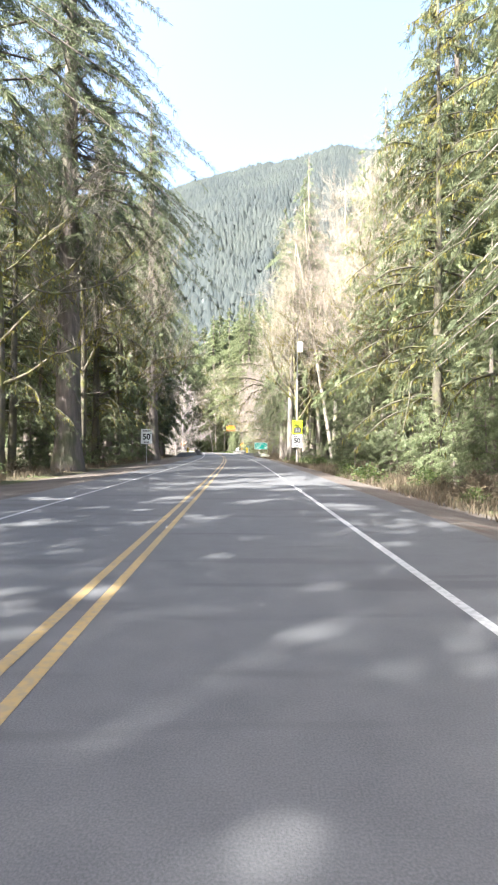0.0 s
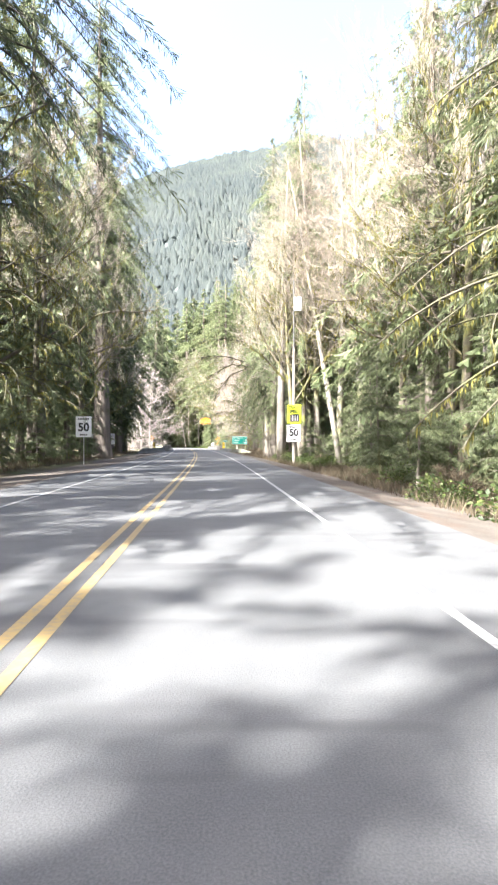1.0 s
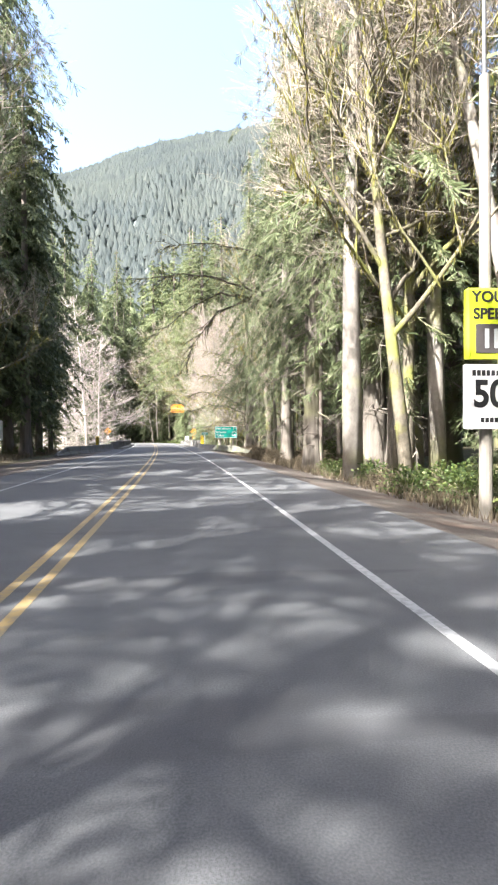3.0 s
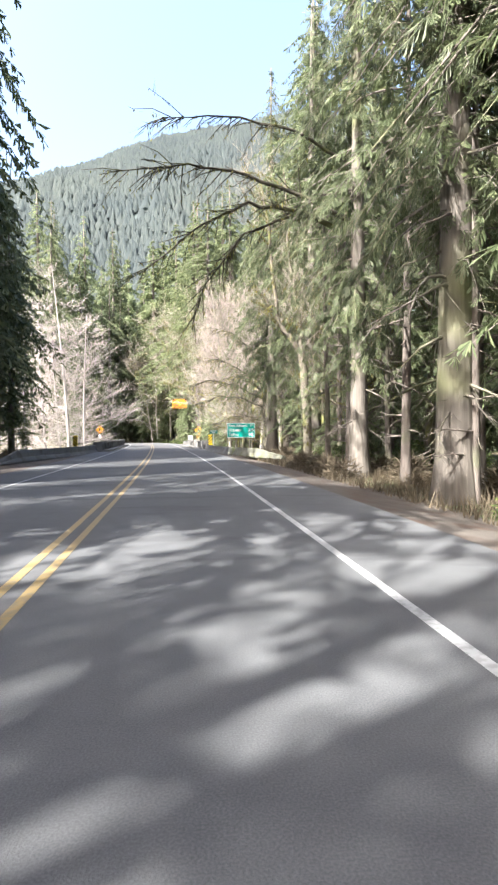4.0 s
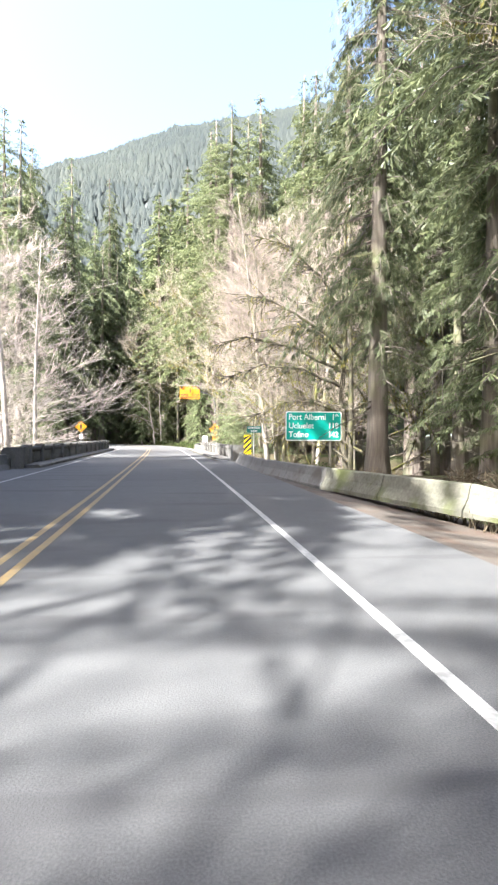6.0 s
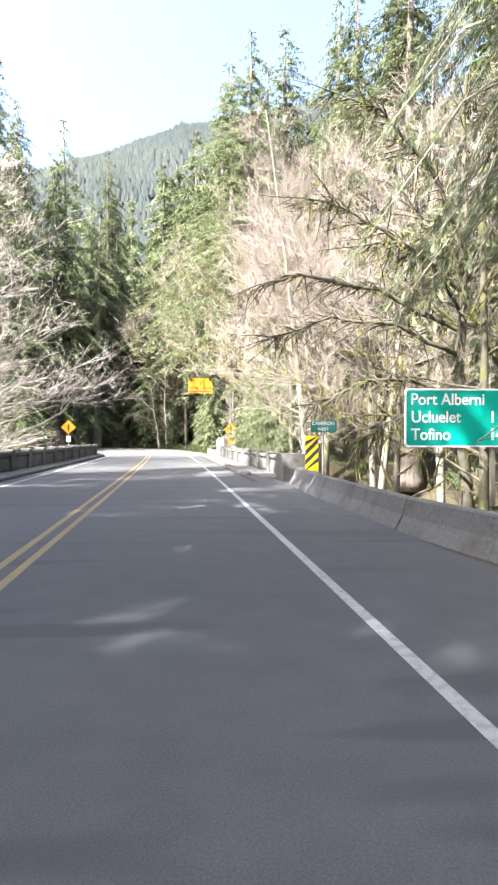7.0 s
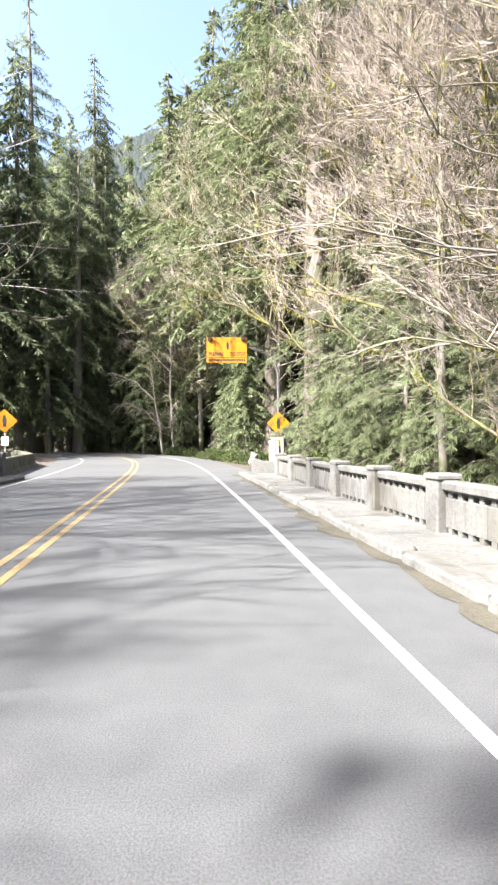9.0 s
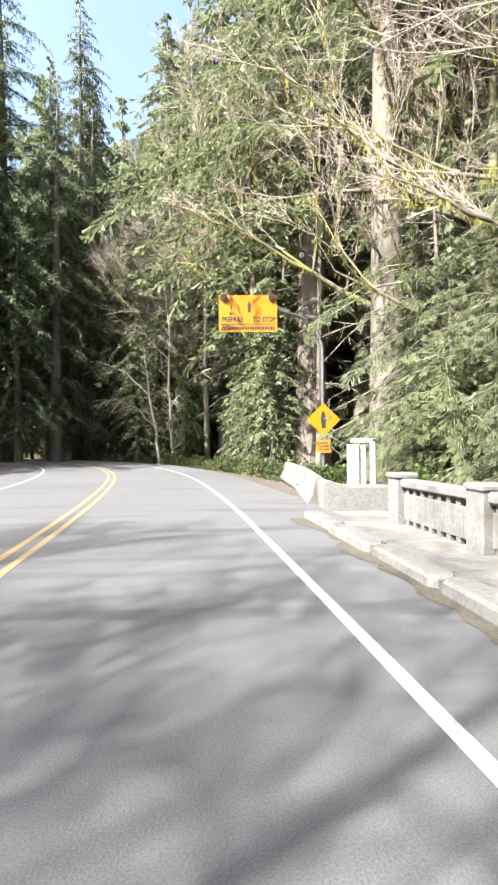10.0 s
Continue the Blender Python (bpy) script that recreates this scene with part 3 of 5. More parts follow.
def pole(z0, z1, r=0.05, x=0.0, y=0.05):
    g = Geo()
    g.tube([(x, y, z0), (x, y, (z0 + z1) / 2), (x, y, z1)], [r, r * 0.97, r * 0.93], 10)
    return g


def square_post(z0, z1, w=0.06, x=0.0, y=0.06):
    g = Geo()
    g.box((x - w, y - w, z0), (x + w, y + w, z1), 0.008)
    return g


def diamond(side, z, y=0.0, x=0.0):
    g = Geo()
    h = side * 0.7071
    g.prism([(x, z - h), (x + h, z), (x, z + h), (x - h, z)], y - 0.02, y)
    return g


def speed_limit_right():
    t = thing("speed_display_sign", pose(4.58, 57.9, -0.45, 0, 0, 0), "fluorescent speed display over a white 50 plate on timber pole", "road sign")
    g = Geo()
    g.tube([(0, 0.14, -0.3), (0, 0.14, 4.0), (0, 0.14, 9.4)], [0.14, 0.125, 0.10], 12)
    part("pole", g, M["wood_post"], t, "pale timber pole")
    part("mast", pole(9.0, 14.8, 0.045, 0.0, 0.14), M["dark_steel"], t, "thin grey mast on the pole")
    cab = Geo()
    cab.box((-0.55, -0.16, 3.40), (0.56, 0.03, 4.87), 0.05)
    b = part("display_board", cab, M["sign_lime"], t, "fluorescent yellow-green board with black words")
    g = Geo()
    g.box((-0.37, -0.175, 3.52), (0.40, -0.155, 4.12), 0.006)
    part("display", g, M["display"], b, "dark unlit number panel")
    g = Geo()
    for x in (-0.18, 0.02, 0.2):
        g.box((x, -0.182, 3.62), (x + 0.09, -0.174, 4.02))
    part("digit_bars", g, M["grey_sign"], b, "dim unreadable digits")
    lettering("YOUR", 0.31, 0.0, 4.67, -0.166, b, M["sign_black"], 1.05)
    lettering("SPEED", 0.31, 0.0, 4.32, -0.166, b, M["sign_black"], 1.0)
    s = part("limit_plate", panel(-0.60, 1.96, 0.50, 3.30, -0.06), M["sign_white"], t, "white plate with black numerals")
    lettering("50", 0.78, -0.03, 2.66, -0.091, s, M["sign_black"], 0.92)
    for x0, x1, z, h, n in ((-0.42, 0.30, 3.06, 0.12, 7), (-0.24, 0.16, 2.09, 0.10, 4)):
        g = Geo()
        bars(g, x0, x1, z, h, n, -0.086)
        part("small_print", g, M["sign_black"], s, "unreadable small print")
    g = Geo()
    g.box((0.03, -0.02, 12.35), (0.60, 0.26, 13.4), 0.05)
    part("battery_box", g, M["pale_metal"], t, "pale metal box high on the mast")


def speed_limit_left():
    t = thing("speed_limit_sign", pose(-11.55, 56.7, -0.2, 0, 0, 6), "white 50 speed limit plate on a steel post", "road sign")
    part("post", square_post(0, 3.7, 0.035), M["steel"], t)
    s = part("plate", panel(-0.58, 2.05, 0.58, 3.62), M["sign_white"], t)
    lettering("50", 0.86, 0, 2.78, -0.03, s, M["sign_black"], 0.95)
    for x0, x1, z, h, n in ((-0.42, 0.42, 3.36, 0.13, 7), (-0.27, 0.27, 2.17, 0.12, 4)):
        g = Geo()
        bars(g, x0, x1, z, h, n, -0.03)
        part("small_print", g, M["sign_black"], s, "unreadable small print")


def guide_sign():
    t = thing("destination_sign", pose(1.24, 114.8, -0.6, 0, 0, 0), "green destination sign with white town names on a post", "road sign")
    part("post", square_post(0.0, 3.2, 0.055, 0.84), M["wood_post"], t, "pale square post")
    s = part("panel", panel(-1.40, 1.82, 1.38, 3.26, 0, 0.03, 0.09), M["sign_white"], t, "white rim of the panel")
    part("face", panel(-1.355, 1.865, 1.335, 3.215, -0.03, 0.006, 0.07), M["sign_green"], s, "green face")
    for i, (w, n) in enumerate((("Port Alberni", "19"), ("Ucluelet", "118"), ("Tofino", "142"))):
        z = 2.98 - i * 0.43
        lettering(w, 0.40, -1.24, z, -0.042, s, M["sign_white"], 0.92, "", "LEFT")
        lettering(n, 0.38, 1.20, z, -0.042, s, M["sign_white"], 0.92, "", "RIGHT")


def hazard_marker(x, y, z, lean):
    t = thing("hazard_marker", pose(x, y, z, 0, 0, 0), "yellow and black striped hazard plate at the bridge end", "road sign", "hazard markers")
    part("post", square_post(0, 1.2, 0.03), M["steel"], t)
    s = part("plate", panel(-0.20, 0.62, 0.21, 1.72), M["sign_hazard"], t)
    for k in range(4):
        z0 = 0.60 + k * 0.30
        o = [(-0.2, z0 - 0.10), (0.21, z0 + 0.31), (0.21, z0 + 0.46), (-0.2, z0 + 0.05)]
        o = [(a, min(max(b, 0.625), 1.715)) for a, b in o]
        if lean < 0:
            o = [(-a, b) for a, b in o][::-1]
        g = Geo()
        g.prism(o, -0.034, -0.026)
        part("stripe", g, M["sign_black"], s, "black stripe")


def bridge_name_sign():
    t = thing("bridge_name_sign", pose(-1.46, 118.6, -0.5, 0, 0, 0), "faded dark green bridge name plate on a thin post", "road sign")
    part("post", pole(0, 2.5, 0.028, 0.0), M["steel"], t)
    s = part("plate", panel(-0.40, 2.14, 0.42, 2.50), M["sign_dark_green"], t)
    lettering("CAMERON", 0.155, 0.0, 2.405, -0.028, s, M["grey_sign"], 0.95)
    lettering("WEST", 0.135, 0.0, 2.225, -0.028, s, M["grey_sign"], 1.0)


def overhead_crossing_sign():
    t = thing("overhead_crossing_sign", pose(-3.85, 163.3, -0.6, 0, 0, 0), "amber overhead crossing sign on a curved steel mast arm", "road sign")
    part("mast", pole(0, 6.6, 0.10, 0.0, 0.12), M["dark_steel"], t)
    g = Geo()
    p = [(0, 0.12, 6.55), (-0.25, 0.12, 7.35), (-0.9, 0.12, 7.95), (-1.9, 0.12, 8.3), (-3.4, 0.12, 8.45), (-4.9, 0.12, 8.5)]
    g.tube(p, [0.10, 0.09, 0.085, 0.08, 0.075, 0.07], 8)
    part("mast_arm", g, M["dark_steel"], t)
    s = part("panel", panel(-4.87, 7.26, -2.15, 8.98, -0.05, 0.05, 0.05), M["sign_yellow"], t, "amber panel with black print")
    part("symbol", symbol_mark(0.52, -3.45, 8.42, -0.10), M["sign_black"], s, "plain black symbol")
    lettering("PREPARE", 0.33, -4.24, 7.83, -0.104, s, M["sign_black"], 0.78)
    lettering("TO STOP", 0.33, -2.76, 7.83, -0.104, s, M["sign_black"], 0.78)
    g = Geo()
    g.box((-4.8, -0.106, 7.60), (-2.2, -0.10, 7.635))
    part("rule", g, M["sign_black"], s)
    g = Geo()
    bars(g, -4.76, -2.26, 7.36, 0.15, 21, -0.10)
    part("small_print", g, M["sign_black"], s, "unreadable small print")
    for x in (-4.63, -2.38):
        g = Geo()
        g.tube([(x, 0.05, 8.84), (x, -0.20, 8.84)], [0.17, 0.17], 14)
        b = part("beacon", g, M["sign_black"], t, "round black beacon housing")
        g = Geo()
        g.tube([(x, -0.19, 8.84), (x, -0.225, 8.84)], [0.12, 0.10], 14)
        part("lens", g, M["lamp_red"], b, "dark unlit lens")
    d = part("warning_plate", diamond(1.12, 3.13, -0.02), M["sign_yellow"], t, "amber diamond plate")
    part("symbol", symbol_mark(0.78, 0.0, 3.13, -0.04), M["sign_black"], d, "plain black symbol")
    q = part("lower_plate", panel(-0.34, 1.58, 0.34, 2.18, -0.02), M["sign_yellow"], t, "small amber plate")
    g = Geo()
    for k in range(3):
        bars(g, -0.24, 0.24, 1.70 + k * 0.15, 0.07, 1 if k == 2 else 4, -0.045)
    part("small_print", g, M["sign_black"], q)


def crossing_sign_left():
    t = thing("crossing_sign", pose(-22.0, 162.4, -0.4, 0, 0, 14), "amber diamond crossing sign on a steel post", "road sign")
    part("post", square_post(0, 3.6, 0.04), M["steel"], t)
    d = part("plate", diamond(1.12, 3.14), M["sign_yellow"], t)
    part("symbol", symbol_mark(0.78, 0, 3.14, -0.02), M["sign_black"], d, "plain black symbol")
    part("lower_plate", panel(-0.22, 1.5, 0.22, 2.1), M["sign_white"], t, "small pale plate")


def bend_sign():
    t = thing("bend_sign", pose(-34.0, 203.0, -0.1, 0, 0, 20), "amber diamond warning sign by the bend", "road sign")
    part("post", square_post(0, 3.2, 0.04), M["steel"], t)
    d = part("plate", diamond(1.05, 2.3), M["sign_yellow"], t)
    g = Geo()
    g.box((-0.12, -0.028, 2.05), (0.10, -0.02, 2.5))
    part("symbol", g, M["sign_black"], d, "plain black symbol")


def sign_back():
    t = thing("sign_seen_from_behind", pose(-16.9, 85.5, -0.3, 0, 0, 10), "plain grey back of a large sign on two posts", "road sign")
    part("panel", panel(-1.45, 1.55, 1.45, 2.95, 0, 0.03, 0.06), M["grey_sign"], t)
    for x in (-0.9, 0.9):
        part("post", square_post(0, 2.9, 0.06, x, 0.09), M["wood_post"], t)
    for z in (1.85, 2.6):
        g = Geo()
        g.box((-1.4, -0.07, z), (1.4, -0.03, z + 0.07))
        part("stiffener", g, M["steel"], t)


def portal_post():
    """The white wooden frame at the bridge's far end."""
    t = thing("white_end_frame", pose(-4.97, 150.9, 0.0, 0, 0, 0), "white painted post and frame at the bridge end", "post")
    g = Geo()
    g.box((-0.30, -0.12, 0.1), (-0.06, 0.12, 1.36), 0.02)
    part("post", g, M["sign_white"], t)
    g = Geo()
    g.box((0.01, -0.1, 0.1), (0.10, 0.1, 1.34), 0.015)
    part("slat", g, M["sign_white"], t)
    g = Geo()
    g.box((0.24, -0.1, 0.1), (0.33, 0.1, 1.50), 0.015)
    part("slat", g, M["sign_white"], t)
    g = Geo()
    g.box((-0.22, -0.1, 1.42), (0.33, 0.1, 1.50), 0.015)
    part("top_bar", g, M["sign_white"], t)
    g = Geo()
    g.prism([(-1.12, -0.3), (0.35, -0.3), (0.35, 0.46), (-0.55, 0.46), (-1.02, 0.60), (-1.12, 0.55)], -1.5, -0.5)
    part("wing_wall", g, M["concrete"], t, "pale concrete wing wall")
    g = Geo()
    g.box((-0.5, -0.46, -0.3), (0.6, 0.3, 0.17), 0.04)
    part("plinth", g, M["concrete"], t, "pale concrete plinth")


speed_limit_right()
speed_limit_left()
guide_sign()
hazard_marker(-1.82, 118.65, -0.2, 1)
hazard_marker(-14.1, 111.5, -0.2, -1)
bridge_name_sign()
overhead_crossing_sign()
crossing_sign_left()
bend_sign()
sign_back()
portal_post()


# ---- trees ----
def unit(v):
    v = np.asarray(v, float)
    return v / (np.linalg.norm(v) + 1e-9)


def trunk_line(h, bend, lean=(0, 0), n=9):
    ph = U(0, 6.28)
    return [np.array((lean[0] * u + bend * math.sin(u * 3 + ph) - bend * math.sin(ph), lean[1] * u + bend * math.cos(u * 2.3 + ph) - bend * math.cos(ph), h * u)) for u in np.linspace(0, 1, n)]


def along(line, u):
    f = u * (len(line) - 1)
    i = min(int(f), len(line) - 2)
    return line[i] + (line[i + 1] - line[i]) * (f - i)


def conifer(name, h, r_trunk, r_crown, base, levels, per, leaf, droop, needle, bark, dead=12, fill=1.0, simple=False, feather=False, wide=0.115):
    """Meshes of one conifer: trunk with its limbs, and the crown's sprays."""
    wood, crown = Geo(), Geo()
    grow = crown.spray if feather else (crown.tuft if simple else crown.fan)
    line = trunk_line(h, 0.12)
    radii = [r_trunk * (1.0 - 0.93 * u) for u in np.linspace(0, 1, len(line))]
    flare = [line[0] - np.array((0, 0, 0.6)), line[0] + np.array((0, 0, 0.25))] + [along(line, 0.035)] + line[1:]
    wood.tube(flare, [r_trunk * 1.5, r_trunk * 1.25, r_trunk * 1.02] + radii[1:], 10)
    for _ in range(dead):
        u = U(0.06, max(0.1, base + 0.12))
        q, a = along(line, u), U(0, 6.28)
        e = np.array((math.cos(a), math.sin(a), U(-0.35, 0.25)))
        ln = U(0.8, 3.6) * (0.5 + r_trunk)
        pts = [q]
        for k in range(4):
            e = unit(e + np.array((U(-0.25, 0.25), U(-0.25, 0.25), U(-0.3, 0.1))))
            q = q + e * ln / 4
            pts.append(q)
            for _ in range(3):
                d = unit(e * 0.6 + np.array((U(-1, 1), U(-1, 1), U(-1.0, 0.3))))
                wood.sliver(q, q + d * ln * U(0.15, 0.4), 0.016)
        wood.tube(pts, [0.045, 0.036, 0.028, 0.02, 0.008], 4, False)
    heavy = U(0, 6.28)
    for li in range(levels):
        u0 = base + (1 - base) * ((li + U(0, 0.9)) / levels)
        v = (u0 - base) / (1 - base)
        shape = (min(1.0, 0.45 + v * 3.0) * (1 - v ** 1.5) + 0.04) * U(0.68, 1.25)
        for k in range(per):
            a = U(0, 6.28)
            ln = min(1.3 * r_crown, r_crown * shape * U(0.55, 1.2) * (1 + 0.3 * math.sin(a - heavy + 5 * v)))
            p = along(line, min(0.995, u0 + U(-0.01, 0.01)))
            out = np.array((math.cos(a), math.sin(a), 0.0))
            lift = U(0.0, 0.25)
            n = max(3, int(ln / (leaf * 0.42) * fill))
            pts = []
            for j in range(n + 1):
                w = j / n
                pts.append(p + out * ln * w + np.array((0, 0, lift * ln * w - droop * ln * w * w + 0.12 * ln * max(0, w - 0.75))))
            if simple:
                wood.twig(pts[0], pts[n // 2], 0.03)
            else:
                wood.tube([pts[0], pts[n // 2], pts[-1]], [0.012 + 0.009 * ln, 0.008 + 0.004 * ln, 0.004], 3, False)
            sd = np.array((-out[1], out[0], 0.0))
            for j in range(1, n + 1):
                w = j / n
                if w < 0.12:
                    continue
                c = pts[j]
                for sg in (-1, 1):
                    ll = leaf * U(0.7, 1.35) * (1.1 - 0.45 * w) * min(1.0, 0.35 + 0.35 * ln)
                    d = unit(out * U(0.25, 0.8) + sd * sg * U(0.5, 1.0) + np.array((0, 0, -U(0.1, 0.55) - droop * 0.6)))
                    s = unit(np.cross(d, (U(-0.4, 0.4), U(-0.4, 0.4), 1.0)))
                    grow(c, d, s, ll, ll * U(0.6, 1.0) * wide, U(0.05, 0.25))
                if U(0, 1) < 0.8:
                    d = unit(out * U(0.2, 0.7) + sd * U(-0.5, 0.5) + np.array((0, 0, -U(0.3, 0.9))))
                    s = unit(np.cross(d, (U(-1, 1), U(-1, 1), 0.2)))
                    grow(c, d, s, leaf * U(0.6, 1.5) * min(1.0, 0.3 + 0.35 * ln), leaf * 0.8 * wide, 0.1)
    return [("trunk", wood.mesh(name + "_trunk", M[bark], True)), ("crown", crown.mesh(name + "_crown", M[needle]))]


def bare_tree(name, h, r, spread, style, bark, twig, moss=0.0, fork=0.35, lean=(0, 0), twigs=1.0, reach=(), thick=1.0, stems=(), shoots=7):
    """Meshes of one leafless tree: trunk and limbs, fine twigs, hanging moss."""
    wood, fine, mossy = Geo(), Geo(), Geo()

    def drape(p, q, rad):
        n = int(np.linalg.norm(q - p) / 0.11 * moss)
        for _ in range(n):
            c = p + (q - p) * U(0, 1) + np.array((U(-1, 1), U(-1, 1), U(-0.3, 1))) * rad * 0.8
            d = unit((U(-0.5, 0.5), U(-0.5, 0.5), -1.0))
            s = unit(np.cross(d, (U(-1, 1), U(-1, 1), 0.1)))
            mossy.kite(c, d, s, U(0.08, 0.28), U(0.014, 0.036), 0.0)

    def spray(p, d, ln, k):
        for _ in range(max(1, int(k * twigs))):
            e = unit(d + np.array((U(-0.55, 0.55), U(-0.55, 0.55), U(-0.35, 0.5))))
            q = p + e * ln * U(0.7, 1.6)
            fine.sliver(p, q, 0.0075 * thick)
            for _ in range(3):
                m = p + (q - p) * U(0.25, 0.8)
                fine.sliver(m, m + unit(e + np.array((U(-1, 1), U(-1, 1), U(-0.5, 0.6)))) * ln * U(0.25, 0.7), 0.0055 * thick)

    def limb(p, d, ln, rad, depth):
        n = 4
        pts, q, e = [p], p, d
        for i in range(n):
            e = unit(e + np.array((U(-0.22, 0.22), U(-0.22, 0.22), U(-0.10, 0.18))))
            q = q + e * ln / n
            pts.append(q)
        rr = [rad * (1 - 0.16 * i) for i in range(n + 1)]
        wood.tube(pts, rr, 6 if rad > 0.07 else (4 if rad > 0.03 else 3), False)
        if moss and rad > 0.02:
            for a, b in zip(pts, pts[1:]):
                drape(a, b, rad)
        if depth == 0 or ln < 0.7:
            for c in pts[1:]:
                spray(c, e, max(0.5, ln * 0.5), 3)
            return
        k = 3 if depth > 1 else 4
        for i in range(k):
            w = U(0.35, 1.0)
            c = pts[min(n, 1 + int(w * (n - 1) + 0.5))]
            a = U(0, 6.28)
            dd = unit(e * U(0.6, 1.0) + np.array((math.cos(a), math.sin(a), U(-0.25, 0.6))) * U(0.5, 0.95))
            limb(c, dd, ln * U(0.5, 0.75), rad * U(0.45, 0.6), depth - 1)
        spray(pts[-1], e, ln * 0.4, 3)

    def stem(pts, r0, r1, knobby):
        """One heavy limb along given points, with shoots along it."""
        pts = [np.array(p, float) for p in pts]
        full = [along(pts, u) + np.array((U(-1, 1), U(-1, 1), U(-1, 1))) * 0.07 * min(1, 6 * u) for u in np.linspace(0, 1, 4 * len(pts) - 3)]
        rr = [r0 + (r1 - r0) * i / (len(full) - 1) for i in range(len(full))]
        wood.tube(full, rr, 7 if r0 > 0.1 else 5, False)
        if moss:
            for a, b, c in zip(full, full[1:], rr):
                drape(a, b, c)
        for i in range(int(shoots * len(pts))):
            u = U(0.18, 1.0)
            c = along(full, u)
            e = unit(along(full, min(1, u + 0.05)) - along(full, max(0, u - 0.05)))
            if knobby:
                d = unit(e * U(0.3, 1.0) + np.array((U(-0.6, 0.6), U(-0.6, 0.6), U(-0.9, 0.25))))
                ln = U(0.4, 1.9)
                q = c + d * ln * 0.5
                g = q + unit(d + np.array((U(-0.3, 0.3), U(-0.3, 0.3), U(-0.5, 0.1)))) * ln * 0.5
                wood.tube([c, q, g], [0.026, 0.018, 0.008], 4, False)
                drape(c, g, 0.03)
                for _ in range(5):
                    m = c + (g - c) * U(0.2, 1.0)
                    fine.sliver(m, m + unit(d + np.array((U(-1, 1), U(-1, 1), U(-0.9, 0.3)))) * U(0.15, 0.6), 0.0075 * thick)
            else:
                a = U(0, 6.28)
                limb(c, unit(e * 0.5 + np.array((math.cos(a), math.sin(a), U(-0.2, 0.5))) * 0.9), spread * U(0.35, 0.9), max(0.012, r1 * U(0.4, 0.7)), 1)

    if stems:
        for pts, r0, r1, knobby in stems:
            stem(pts, r0, r1, knobby)
        out = [("trunk", wood.mesh(name + "_trunk", M[bark], True)), ("fine_branching", fine.mesh(name + "_twigs", M[twig]))]
        if moss:
            out.append(("moss_growth", mossy.mesh(name + "_moss", M["moss"])))
        return out
    line = trunk_line(h, 0.25 if style == "spreading" else 0.28, lean, 9)
    rr = [r * (1.1 - 0.98 * u) if style == "upright" else r * (1.05 - 0.6 * u) for u in np.linspace(0, 1, 9)]
    line[0] = line[0] - np.array((0, 0, 0.4))
    wood.tube(line, rr, 8)
    if moss:
        for a, b in zip(line, line[1:]):
            drape(a, b, r * 0.9)
    if style == "upright":
        m = int(h * 2.9)
        for i in range(m):
            u = fork + (0.97 - fork) * (i + U(0, 1)) / m
            a = U(0, 6.28)
            v = (u - fork) / (1 - fork)
            ln = spread * (0.35 + min(1, v * 4) * 0.65) * (1 - v * 0.8) * U(0.6, 1.15)
            limb(along(line, u), unit((math.cos(a), math.sin(a), U(-0.05, 0.5))), ln, max(0.011, r * 0.22 * (1 - v)), 1)
    else:
        for i in range(11):
            u = fork + (1 - fork) * i / 10
            a = i * 2.4 + U(-0.5, 0.5)
            limb(along(line, min(u, 0.99)), unit((math.cos(a), math.sin(a), U(0.1, 0.75))), spread * U(0.5, 0.9) * (1.1 - 0.5 * u), r * U(0.28, 0.45) * (1.15 - 0.6 * u), 2)
    for u, d, ln, rad in reach:
        limb(along(line, u), unit(d), ln, rad, 3)
    out = [("trunk", wood.mesh(name + "_trunk", M[bark], True)), ("fine_branching", fine.mesh(name + "_twigs", M[twig]))]
    if moss:
        out.append(("moss_growth", mossy.mesh(name + "_moss", M["moss"])))
    return out


